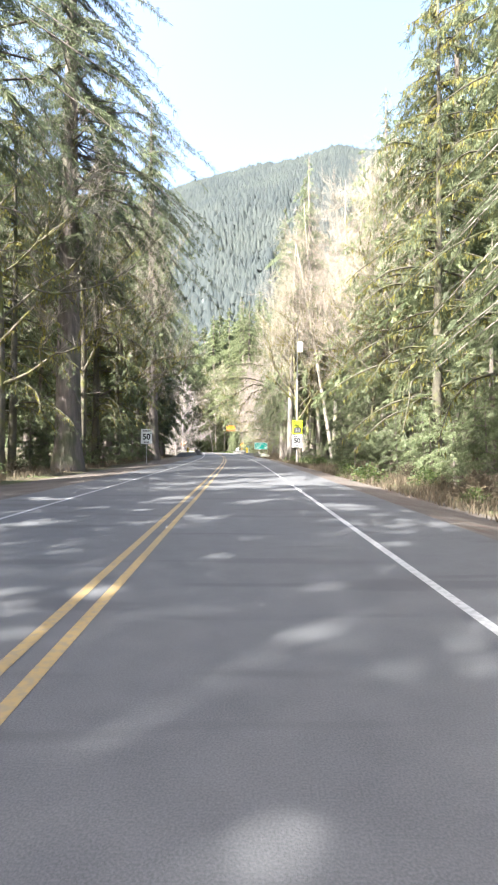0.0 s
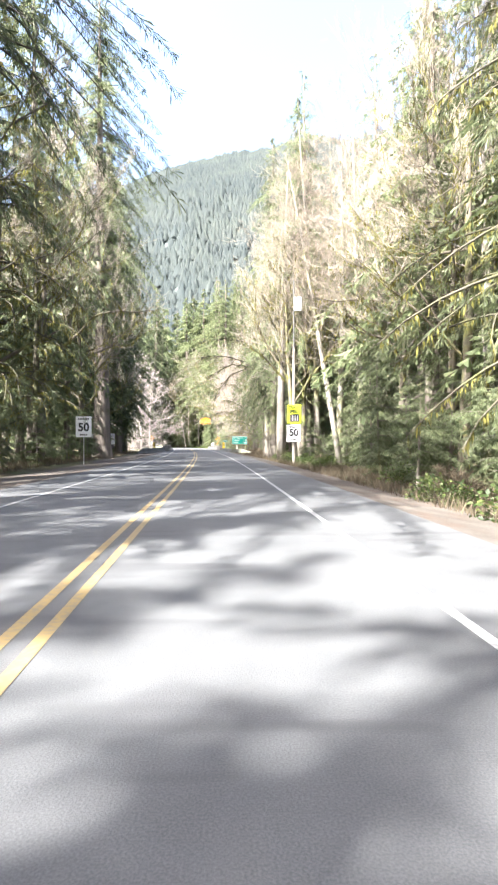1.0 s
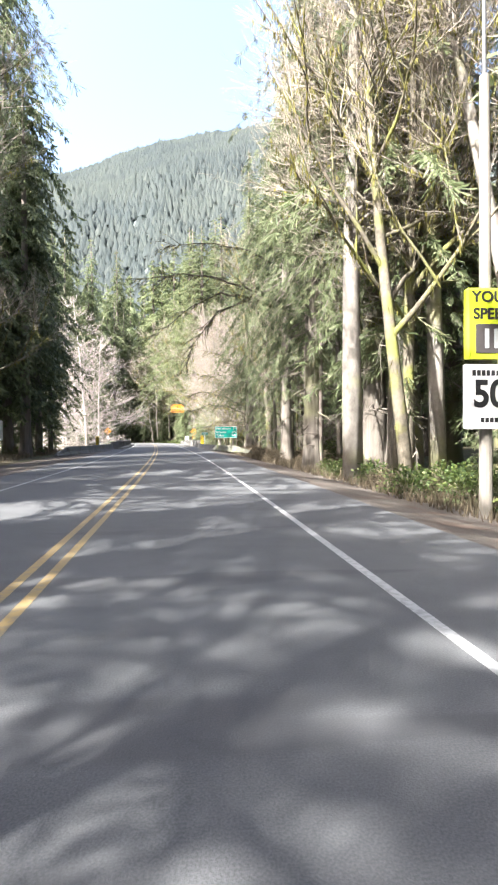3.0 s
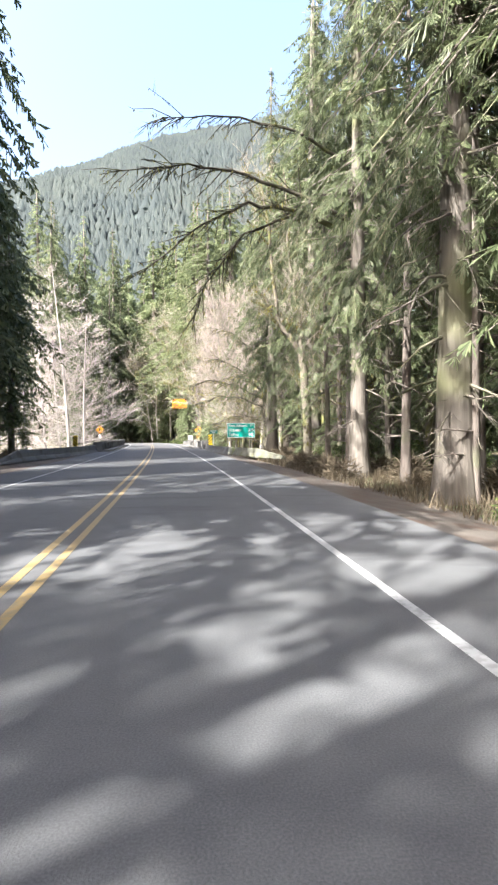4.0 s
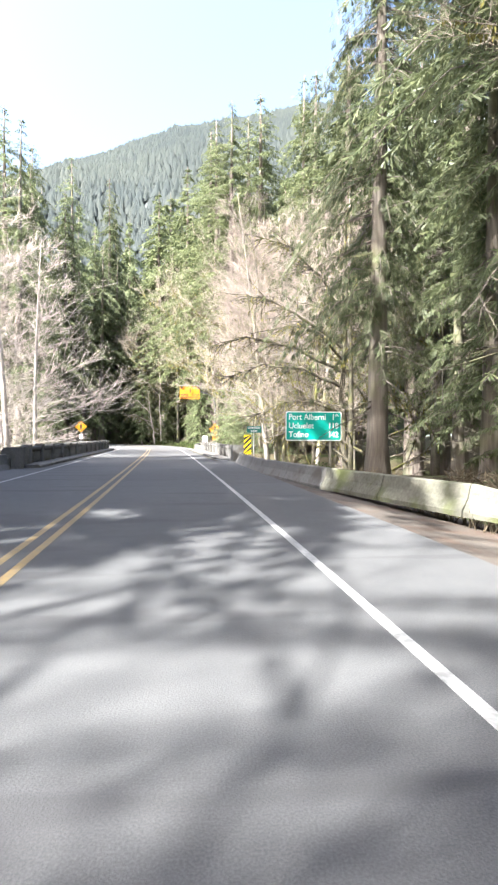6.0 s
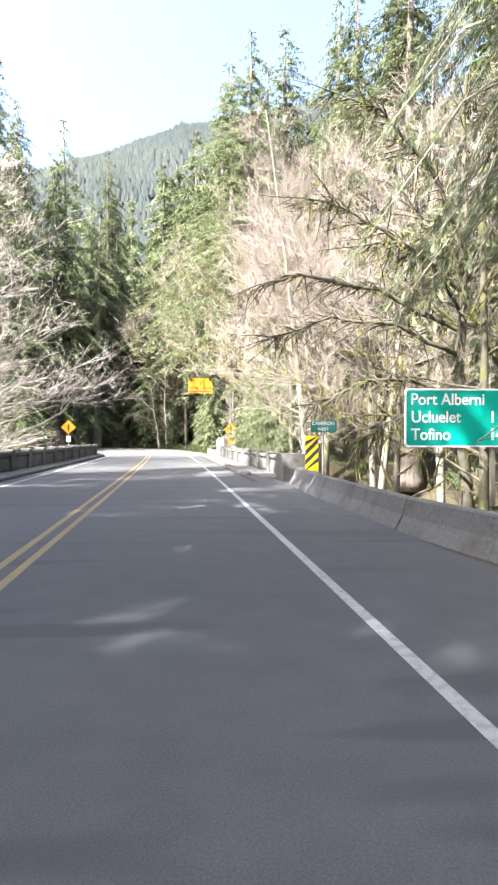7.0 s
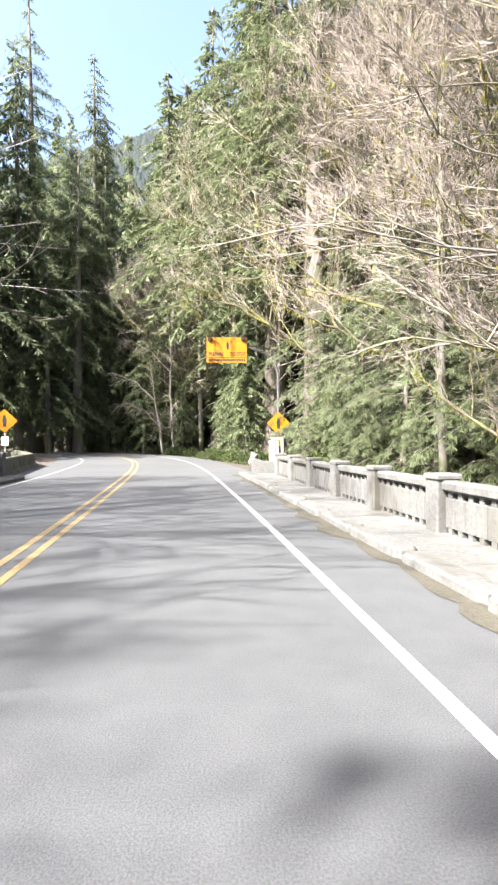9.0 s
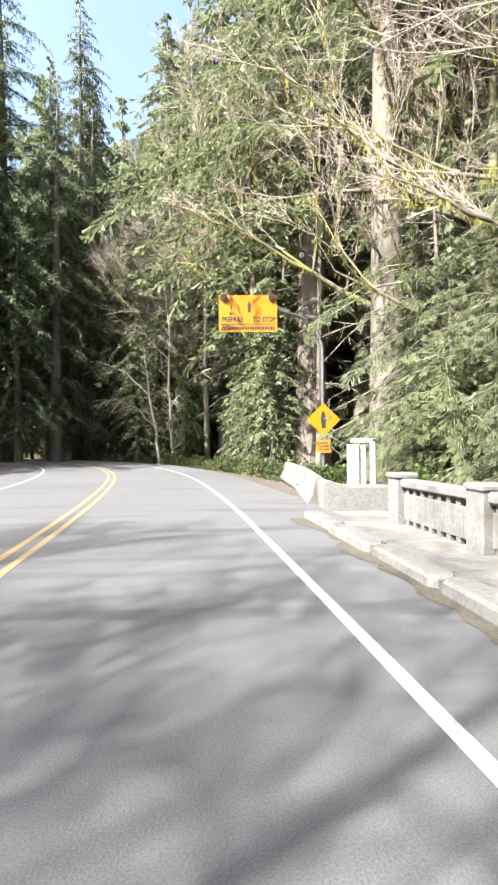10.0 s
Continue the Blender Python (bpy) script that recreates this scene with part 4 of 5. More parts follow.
def mossy_conifer(name, h, r, reach, base, limbs):
    """Meshes of an old conifer whose long bare limbs arch down, hung with moss, and keep needles near their ends."""
    wood, mossy, crown = Geo(), Geo(), Geo()
    line = trunk_line(h, 0.15)
    wood.tube([line[0] - np.array((0, 0, 0.6))] + line, [r * 1.35] + [r * (1.02 - 0.9 * u) for u in np.linspace(0, 1, len(line))], 10)
    for i in range(limbs):
        u = base + (0.97 - base) * (i + U(0, 1)) / limbs
        a = U(0, 6.28)
        ln = reach * (1 - 0.75 * u ** 1.6) * U(0.55, 1.2)
        out, q = np.array((math.cos(a), math.sin(a), 0.0)), along(line, u)
        n, pts, rise = 7, [q], U(0.05, 0.35)
        side = np.array((-out[1], out[0], 0.0))
        for k in range(1, n + 1):
            w = k / n
            pts.append(q + out * ln * w + side * ln * 0.12 * math.sin(3 * w + a) + np.array((U(-0.06, 0.06), U(-0.06, 0.06), ln * (rise * w - 0.62 * w * w))))
        wood.tube(pts, [0.075 * (1 - 0.8 * k / n) * (0.5 + 0.1 * ln) for k in range(n + 1)], 4, False)
        for k in range(1, n + 1):
            p0, p1 = pts[k - 1], pts[k]
            for _ in range(12):
                c = p0 + (p1 - p0) * U(0, 1)
                d = unit((U(-0.35, 0.35), U(-0.35, 0.35), -1.0))
                mossy.kite(c, d, unit(np.cross(d, (U(-1, 1), U(-1, 1), 0.1))), U(0.12, 0.5), U(0.02, 0.05), 0.0)
            for _ in range(3):
                c = p0 + (p1 - p0) * U(0, 1)
                d = unit(out * U(0.1, 0.8) + side * U(-1, 1) + np.array((0, 0, -U(0.3, 1.2))))
                e = c + d * U(0.4, 1.5)
                wood.twig(c, e, 0.014)
                if U(0, 1) < 0.5:
                    mossy.kite(c + (e - c) * 0.5, unit((0.1, U(-0.2, 0.2), -1)), unit((U(-1, 1), U(-1, 1), 0)), U(0.15, 0.4), 0.03)
                if U(0, 1) < 0.25 + 0.6 * (k / n) * min(1.0, 0.35 + u):
                    for j in (0.35, 0.6, 0.85, 1.0):
                        crown.fan(c + (e - c) * j, unit(d + np.array((U(-0.5, 0.5), U(-0.5, 0.5), -0.3))), unit(np.cross(d, (U(-0.4, 0.4), U(-0.4, 0.4), 1.0))), U(0.3, 0.6), 0.055, 0.1)
    return [("trunk", wood.mesh(name + "_trunk", M["bark_backlit"], True)), ("moss_growth", mossy.mesh(name + "_moss", M["moss"])), ("crown", crown.mesh(name + "_crown", M["needle_fir"]))]


def shrub(name, r, n, material, leaf, broad=1.0):
    g, st = Geo(), Geo()
    for _ in range(n):
        a, e = U(0, 6.28), U(0.15, 1.45)
        d = np.array((math.cos(a) * math.cos(e), math.sin(a) * math.cos(e), math.sin(e)))
        p = d * r * U(0.25, 1.0)
        if U(0, 1) < 0.12:
            st.twig((0, 0, -0.05), p, 0.012)
        dd = unit(d + np.array((U(-0.9, 0.9), U(-0.9, 0.9), U(-0.8, 0.5))))
        g.kite(p, dd, unit(np.cross(dd, (U(-1, 1), U(-1, 1), 0.6))), leaf * U(0.6, 1.3), leaf * U(0.14, 0.24) * broad, U(0, 0.3))
    return [("stem", st.mesh(name + "_stems", M["twig_grey"])), ("foliage", g.mesh(name + "_leaves", material))]


def place(meshes, name, x, y, m_scale, turn, label, category, group, tilt=(0, 0), z=None):
    z = ground_z(x, y) if z is None else z
    t = thing(name, pose(x, y, z, tilt[0], tilt[1], turn) @ Matrix.Diagonal((*m_scale, 1)), label, category, group)
    for nm, me in meshes:
        o = part(nm, me, None, t)
        if nm != "trunk":
            tagged(o, kind="stuff")
    return t


FIR = [conifer("fir", 42, 0.62, 6.0, 0.20, 50, 5, 0.56, 0.72, "needle_fir", "bark_fir", 34, fill=1.1, simple=True, wide=0.14) for _ in range(2)]
FIR_HIGH = [conifer("tall_fir", 46, 0.85, 6.4, 0.40, 36, 5, 0.62, 0.45, "needle_fir", "bark_fir", 44, wide=0.17) for _ in range(1)]
CEDAR = [conifer("cedar", 30, 0.46, 5.2, 0.12, 36, 5, 0.50, 0.70, "needle_cedar", "bark_cedar", 20, fill=0.9, wide=0.15) for _ in range(2)]
FAR_FIR = [conifer("far_fir", 40, 0.5, 6.2, 0.12, 42, 6, 0.80, 0.82, "needle_fir", "bark_fir", 9, simple=True, wide=0.17) for _ in range(3)]
LOW_FIR = [conifer("low_fir", 40, 0.5, 6.2, 0.10, 32, 5, 1.25, 0.75, "needle_fir", "bark_fir", 2, simple=True, wide=0.19) for _ in range(2)]
GREAT = conifer("great_fir", 46, 0.9, 7.8, 0.30, 56, 7, 0.55, 0.75, "needle_fir", "bark_fir", 50, wide=0.12)
FAR_CEDAR = [conifer("far_cedar", 32, 0.45, 6.0, 0.08, 31, 6, 0.95, 0.65, "needle_cedar", "bark_cedar", 6, simple=True, wide=0.2) for _ in range(2)]
NEAR_CEDAR = [conifer("near_cedar", 30, 0.60, 5.4, 0.17, 66, 6, 0.50, 0.72, "needle_cedar", "bark_cedar", 20, fill=0.60, feather=True, wide=0.15)]
NEAR_SAPLING = [conifer("near_sapling", 8, 0.10, 2.7, 0.03, 24, 6, 0.42, 0.45, "needle_cedar", "bark_cedar", 0, fill=0.58, feather=True, wide=0.14)]
SAPLING = [conifer("sapling", 7, 0.09, 2.4, 0.03, 15, 5, 0.40, 0.4, "needle_cedar", "bark_cedar", 0, wide=0.17) for _ in range(2)]
BARE = [conifer("bare_pole", 26, 0.17, 2.2, 0.50, 18, 5, 0.5, 0.4, "needle_fir", "bark_fir", 34, simple=True, wide=0.17) for _ in range(2)]
MOSSY_FIR = [mossy_conifer("mossy_fir", 32, 0.36, 7.0, 0.14, 85)]
MAPLE = [bare_tree("maple", 11, 0.24, 6.5, "spreading", "bark_mossy", "twig_grey", 1.5, 0.30) for _ in range(3)]
reseed(21)
FORKED = bare_tree("forked_maple", 20, 0.3, 3.4, "stems", "bark_mossy", "twig_grey", 2.6, twigs=0.7, shoots=4, stems=(
    ([(0.1, 0, -0.4), (0.0, 0, 2.0), (-0.1, 0, 5.0), (-0.3, 0, 7.4)], 0.32, 0.27, True),
    ([(-0.3, 0, 7.2), (-1.0, 0, 8.4), (-1.9, 0.1, 9.5), (-2.2, 0.2, 12.0), (-2.5, 0.3, 16.0), (-3.2, 0.3, 20.0)], 0.24, 0.05, False),
    ([(-0.3, 0, 7.2), (-0.3, 0, 9.0), (-0.7, 0, 11.5), (-1.2, 0.1, 14.5), (-1.4, 0.2, 20.0)], 0.19, 0.04, False),
    ([(-1.9, 0.1, 9.6), (-2.8, 0.0, 11.2), (-3.8, -0.2, 12.0)], 0.08, 0.03, True),
    ([(-0.3, 0, 7.6), (0.8, -0.3, 8.8), (1.8, -0.5, 10.8), (2.4, -0.6, 14.0)], 0.13, 0.04, False)))
reseed(34)
REACHER = bare_tree("reaching_maple", 14, 0.2, 2.4, "stems", "bark_backlit", "bark_backlit", 0.35, twigs=0.5, thick=1.7, shoots=10, stems=(
    ([(0, 0, -0.4), (0.1, 0, 5.0), (0, 0.1, 11.0), (-0.3, 0, 17.0)], 0.24, 0.07, True),
    ([(0, 0, 11.0), (-2.5, -0.4, 12.0), (-5.0, -0.8, 12.7), (-7.5, -1.2, 12.9), (-10.6, -1.5, 12.3)], 0.12, 0.015, True),
    ([(0, 0, 10.5), (-2.5, 0.2, 11.6), (-4.9, 0.3, 12.0), (-7.0, 0.4, 11.0), (-9.5, 0.5, 9.0)], 0.13, 0.015, True),
    ([(-2.5, 0.2, 11.6), (-5.0, 0.5, 10.8), (-6.5, 0.6, 9.0), (-7.4, 0.7, 7.0)], 0.07, 0.012, True),
    ([(0, 0, 13.5), (-3.0, -0.5, 14.8), (-6.0, -0.8, 15.2), (-8.5, -1.0, 14.8)], 0.09, 0.012, True)))
reseed(35)
OVERHANG = bare_tree("overhanging_maple", 15, 0.26, 2.4, "stems", "bark_backlit", "bark_backlit", 0.3, twigs=0.5, thick=1.6, shoots=16, stems=(
    ([(0.6, 0, -5.4), (0.2, 0, 0.0), (0.0, 0, 5.0), (0.3, 0.2, 10.0), (0.2, 0, 15.0)], 0.28, 0.06, True),
    ([(0, 0, 5.5), (-3.0, 0.3, 7.0), (-6.0, 0.6, 7.6), (-8.0, 1.0, 7.2)], 0.12, 0.015, True),
    ([(0, 0, 4.5), (-2.5, -0.3, 5.6), (-5.0, -0.6, 5.8), (-7.0, -0.8, 5.0)], 0.11, 0.015, True),
    ([(0, 0, 7.0), (-2.5, -0.5, 8.6), (-4.6, -0.8, 9.6), (-6.0, -1.2, 9.8)], 0.11, 0.015, True),
    ([(0, 0, 3.0), (-2.0, -0.5, 3.6), (-4.0, -0.8, 3.4), (-5.6, -1.0, 2.6)], 0.09, 0.012, True),
    ([(0.2, 0, 8.5), (-1.5, -1.0, 11.0), (-3.5, -1.8, 12.5), (-5.5, -2.0, 13.0)], 0.10, 0.012, True),
    ([(0, 0, 2.0), (-1.5, -0.8, 2.4), (-3.2, -1.4, 2.0), (-4.4, -1.8, 1.2)], 0.07, 0.012, True),
    ([(0, 0, 6.2), (-1.5, -1.4, 7.4), (-3.2, -2.6, 7.8), (-4.6, -3.4, 7.4)], 0.08, 0.012, True)))
TANGLE = bare_tree("tangled_maple", 14, 0.2, 5.2, "spreading", "bark_backlit", "bark_backlit", 0.35, 0.22, (-0.6, 0.2), 0.7, thick=1.2)
reseed(5)
ALDER = [bare_tree("alder", 19, 0.16, 6.0, "upright", "bark_alder", "twig_tan", 0.3, 0.30, twigs=1.3) for _ in range(2)]
FULL_ALDER = [bare_tree("full_alder", 19, 0.17, 5.6, "upright", "bark_pale", "twig_pink", 0.0, 0.10, twigs=0.85, thick=1.35)]
PALE = [bare_tree("pale_alder", 22, 0.22, 5.2, "upright", "bark_alder", "twig_grey", 0.7, 0.24, twigs=0.85) for _ in range(2)]
LEANER = bare_tree("leaning_alder", 28, 0.26, 4.0, "upright", "bark_alder", "twig_grey", 0.35, 0.5, (-5.0, 2.5))
BIG_ALDER = bare_tree("big_alder", 30, 0.40, 4.6, "upright", "bark_alder", "twig_grey", 0.9, 0.3, (0.6, 0.4), 0.9)
RIVER_ALDER = [bare_tree("river_alder", 30, 0.26, 6.2, "upright", "bark_alder", "twig_tan", 0.4, 0.2, (-3.6, 1.5), 1.1)]
TWIN = bare_tree("slender_maple", 15, 0.14, 3.2, "stems", "bark_pale", "twig_grey", 1.2, twigs=1.0, shoots=10, stems=(
    ([(0.0, 0, -0.4), (-0.25, 0, 3.0), (-0.8, 0, 6.0), (-1.3, 0.2, 10.0)], 0.14, 0.04, True),
    ([(1.1, 0.2, -0.4), (1.0, 0.2, 3.2), (0.8, 0.1, 6.5), (0.9, 0, 11.0), (0.5, 0, 15.5)], 0.15, 0.03, True),
    ([(-0.3, 0, 3.4), (-1.9, -0.4, 5.0), (-3.4, -0.5, 5.7), (-4.8, -0.6, 5.4)], 0.06, 0.02, True),
    ([(-0.8, 0, 6.0), (-2.6, -0.3, 7.9), (-4.6, -0.2, 8.8)], 0.06, 0.02, True),
    ([(0.9, 0.2, 5.0), (2.2, -0.3, 6.8), (3.9, -0.6, 8.2)], 0.06, 0.02, True),
    ([(0.9, 0, 9.0), (-1.2, -0.2, 11.2), (-3.6, -0.3, 12.6)], 0.06, 0.02, True)))
BUSH = [shrub("shrub", 1.0, 560, M["shrub"], 0.15, 1.5) for _ in range(2)]
BRUSH = [shrub("brush", 1.0, 420, M["dry_grass"], 0.55, 0.22) for _ in range(2)]

L_FIR = ("fir_tree", "tall dark green fir with furrowed brown bark", "tree", "forest conifers")
L_CEDAR = ("cedar_tree", "red cedar with drooping yellow-green fronds", "tree", "forest conifers")
L_MAPLE = ("maple_tree", "leafless maple with moss-covered spreading limbs", "tree", "bare mossy trees")
L_ALDER = ("alder_tree", "leafless alder with pinkish fine twigs", "tree", "bare alders")
L_PALE = ("alder_tree", "leafless alder with a pale grey trunk", "tree", "bare alders")
L_MOSSY = ("old_fir", "old fir with long drooping limbs hung with moss", "tree", "mossy old conifers")
L_POLE = ("slender_fir", "slender shaded fir with a bare lower trunk", "tree", "forest conifers")
L_SAP = ("young_cedar", "young bright green cedar bushy to the ground", "tree", "young cedars")
L_BUSH = ("shrub", "low evergreen shrub at the forest edge", "shrub", "roadside shrubs")
L_BRUSH = ("dry_brush", "tan dry winter brush beside the shoulder", "shrub", "roadside brush")


def put(kind, tags, x, y, s=1.0, sz=None, i=None, **k):
    me = kind[(int(rng.integers(len(kind))) if i is None else i)]
    return place(me, tags[0], x, y, (s, s, sz or s), U(0, 360), tags[1], tags[2], tags[3], **k)


# the trees that stand out, right of the road
reseed(11)
# unseen firs left of the start, added to shade the first metres of road
for x, y, s in ((-21.0, -8.0, 0.8), (-25.0, 1.0, 0.8), (-18.0, -15.0, 0.8)):
    put(FAR_FIR, L_FIR, x, y, s)
for x, y in ((10.2, 30.2), (11.0, 22.0), (12.2, 38.0)):
    put(MOSSY_FIR, L_MOSSY, x, y, 0.9)
for x, y, s in ((11.3, 25.5, 0.42), (9.9, 20.0, 0.4), (13.0, 33, 0.7), (9.5, 13, 0.95), (14.0, 45, 1.1), (14.0, 55.5, 1.15), (16.5, 61.0, 1.25), (13.6, 66.5, 1.3)):
    put(NEAR_CEDAR if y < 15 else (FAR_CEDAR if x > 16 else CEDAR), L_CEDAR, x, y, s)
place(LEANER, "alder_tree", 9.3, 62.9, (1, 1, 1), 0, "pale alder leaning over the brush", "tree", "bare alders")
for x, y, s in ((8.2, 68.5, 1.5), (9.8, 66.5, 1.45), (11.6, 64.0, 1.6), (9.0, 72.5, 1.5), (13.6, 57.0, 1.5), (11.4, 70.0, 1.6), (12.6, 49.0, 1.3), (12.4, 42.0, 1.3)):
    put(PALE, L_PALE, x, y, s, tilt=(U(-3, 3), U(-3, 3)))
for x, y, s in ((12.0, 70.5, 0.8), (13.8, 59.5, 0.95), (12.5, 76.0, 0.95), (10.8, 81.0, 0.8)):
    put(CEDAR, L_CEDAR, x, y, s)
for i in range(16):
    put(SAPLING, L_SAP, U(10.6, 13.0), 44 + i * 1.6, U(0.4, 0.8))
for x, y, s in ((9.6, 45.5, 0.7), (10.6, 51.5, 0.6), (11.4, 57.0, 0.8), (10.6, 60.0, 0.5), (12.0, 62.0, 1.2), (8.6, 57.2, 0.3), (7.6, 61.2, 0.32), (10.8, 65.8, 0.9)):
    put(NEAR_SAPLING, L_SAP, x, y, s)
put(PALE, L_PALE, 12.6, 60.0, 1.4)
put(CEDAR, L_CEDAR, 7.4, 70.5, 1.35)
place(BIG_ALDER, "alder_tree", 4.5, 68.0, (1, 1, 1), 0, "big grey alder with moss patches beside the shoulder", "tree", "bare alders")
for x, y, s in ((8.9, 20.5, 0.6), (9.3, 23.0, 0.8), (8.8, 27.0, 0.7), (9.6, 30.5, 0.9), (8.9, 33.5, 0.6), (9.8, 37.0, 0.9), (10.2, 41.5, 1.0), (9.2, 44.5, 0.7)):
    put(SAPLING, L_SAP, x, y, s)
put(MAPLE, L_MAPLE, 10.4, 40.5, 1.1, 1.35, 2)
put(MAPLE, L_MAPLE, 6.6, 67.6, 1.0, 1.8, 0)
put(MAPLE, L_MAPLE, 13.2, 47.5, 1.1, 1.9, 1)
put(PALE, L_PALE, 7.0, 70.0, 1.05)
put(NEAR_CEDAR, L_CEDAR, 6.9, 72.6, 1.0, 1.3)
put(MAPLE, L_MAPLE, 5.6, 65.0, 1.0, 1.6, 0, tilt=(0, -6))
put(MAPLE, L_MAPLE, 11.6, 53.0, 1.1, 1.7, 1)
put(MAPLE, L_MAPLE, 11.2, 44.0, 1.0, 1.7, 2)
put(NEAR_CEDAR, L_CEDAR, 4.3, 75.2, 0.80, 1.2)
put(BARE, L_POLE, 4.7, 74.9, 0.8)
put(NEAR_CEDAR, L_CEDAR, 4.2, 83.6, 0.66, 1.0)
for x, y in ((4.9, 80.2), (4.5, 86.4), (4.2, 89.3), (6.5, 78.0), (7.5, 82.0), (6.8, 87.5), (8.5, 92.0), (6.0, 94.0)):
    put(BARE, L_POLE, x, y, U(0.8, 1.1))
for x, y, s in ((11.5, 47.0, 0.8), (13.5, 36.0, 0.9), (9.6, 86.5, 0.75), (11.0, 92.0, 0.85), (9.0, 78.5, 0.8), (14.0, 12.0, 0.9)):
    put(CEDAR if U(0, 1) < 0.6 else FIR, L_CEDAR, x, y, s)
place(FORKED, "maple_tree", 4.75, 98.4, (1, 1, 1), 0, "tall forked maple with mossy limbs over the road", "tree", L_MAPLE[3])
for x, y, s in ((5.6, 106, 0.75), (9.5, 109, 0.85), (7.5, 112.5, 0.62), (10.5, 99, 0.9), (7.6, 97.0, 0.7)):
    put(CEDAR, L_CEDAR, x, y, s)
place(TANGLE, "maple_tree", 4.4, 119.8, (1, 1, 1), 0, "bare maple with a tangle of dark twigs", "tree", L_MAPLE[3])
place(OVERHANG, "maple_tree", 4.2, 121.5, (1, 1, 1), 0, "bare maple with dark mossy limbs over the barrier", "tree", L_MAPLE[3], z=0.0)
place(REACHER, "maple_tree", 4.7, 85.2, (1, 1, 1), 0, "bare maple with dark limbs reaching over the road", "tree", L_MAPLE[3])
put(MAPLE, L_MAPLE, 3.0, 125.5, 0.8, 1.0, 0)
for x, y, s in ((3.2, 142.5, 1.35), (4.5, 134.0, 1.4), (1.2, 147.0, 1.2), (6.0, 139.0, 1.5), (7.5, 131.0, 1.5)):
    put(ALDER, L_ALDER, x, y, s, tilt=(U(-5, 5), U(-5, 5)))
for x, y, s in ((-0.2, 156.0, 0.95), (-0.2, 153.0, 1.2), (1.6, 151.0, 1.1), (1.0, 157.0, 1.4), (-0.4, 159.5, 1.1), (3.4, 149.5, 1.2)):
    put(NEAR_SAPLING, L_SAP, x, y, s)
put(FIR_HIGH, L_FIR, -1.85, 159.2, 0.98, 1.0)
for x, y, s in ((-2.0, 156.2, 1.15), (-1.5, 153.6, 1.0), (0.9, 153.2, 1.75), (-0.6, 156.8, 1.7), (2.6, 151.5, 1.9)):
    put(NEAR_SAPLING, L_SAP, x, y, s)
for x, y, w, z, i in ((-0.6, 161.0, 1.4, 2.0, 0), (2.6, 155.5, 1.4, 2.0, 1), (-7.0, 172.5, 1.3, 1.9, 2), (4.0, 150.0, 1.3, 1.8, 2), (0.6, 156.5, 1.1, 1.5, 1)):
    put(MAPLE, L_MAPLE, x, y, w, z, i)
for x, y, k in ((1.6, 138.0, 1.0), (2.6, 139.5, 0.9)):
    place(RIVER_ALDER[0], "alder_tree", x, y, (k, k, k), 8 * (k < 1), L_ALDER[1], "tree", L_ALDER[3])
for x, y, s in ((-0.9, 151.0, 1.1), (0.2, 149.0, 1.6), (1.2, 148.0, 1.5), (3.2, 146.0, 1.5)):
    put(NEAR_SAPLING, L_SAP, x, y, s * 0.9)
put(MAPLE, L_MAPLE, 1.0, 149.0, 1.1, 1.5, 2)
for x, y in ((-5.0, 170.0), (-3.6, 166.5), (-7.0, 178.0)):
    put(BARE, L_POLE, x, y, 1.1)
place(TWIN, "maple_tree", -14.5, 183.5, (1, 1, 1), 0, "slender twin-stemmed maple with pale bare twigs by the bend", "tree", L_MAPLE[3])
# left of the road
reseed(12)
# two wide firs out of view, added only for the shade they cast
for x, y in ((-16.0, -9.0), (-16.4, 1.0)):
    put(FAR_FIR, L_FIR, x, y, 1.25, 1.1)
place(GREAT, "fir_tree", -12.65, 36.0, (1.0, 1.0, 1.0), 40, "great fir with a bare grey-brown trunk", "tree", L_FIR[3])
place(GREAT, "fir_tree", -14.3, 74.0, (1.0, 1.0, 1.1), 170, "great fir with a bare grey-brown trunk", "tree", L_FIR[3])
# tall firs at the edge of view, added to shade the trees opposite
for x, y, k in ((-21.0, 84.0, 1.3), (-19.0, 96.5, 1.25), (-16.8, 60.5, 1.15)):
    put(FAR_FIR, L_FIR, x, y, 0.88, k)
for x, y, s in ((-13.4, 44.5, 0.85), (-13.8, 53.0, 0.75), (-14.2, 31.0, 0.7)):
    put(MOSSY_FIR, L_MOSSY, x, y, s)
place(GREAT, "fir_tree", -13.6, 23.0, (1.0, 1.0, 1.0), 250, "great fir with dense limbs hanging over the road", "tree", L_FIR[3])
put(FIR, L_FIR, -17.5, 44.0, 0.72)
for x, y, s in ((-16.5, 12.0, 0.62), (-17.2, 33.0, 0.6)):
    put(FIR, L_FIR, x, y, s)
for x, y, s in ((-22.0, 40.0, 0.7), (-24.0, 27.0, 0.7), (-23.5, 49.0, 0.75), (-27.0, 33.0, 0.8), (-28.0, 58.0, 0.8), (-25.0, 85.0, 0.8), (-30.0, 75.0, 0.85)):
    put(FAR_FIR, L_FIR, x, y, s)
# forest firs added where their shade falls on the road before the bridge
for x, y, s in ((-19.5, 98.0, 0.8), (-24.0, 92.0, 0.85), (-28.5, 101.0, 0.85), (-20.5, 106.5, 0.9), (-33.0, 94.0, 0.95), (-21.0, 74.0, 0.8), (-27.0, 66.0, 0.9), (-26.0, 109.0, 0.7), (-24.0, 56.0, 0.85)):
    put(FAR_FIR, L_FIR, x, y, s)
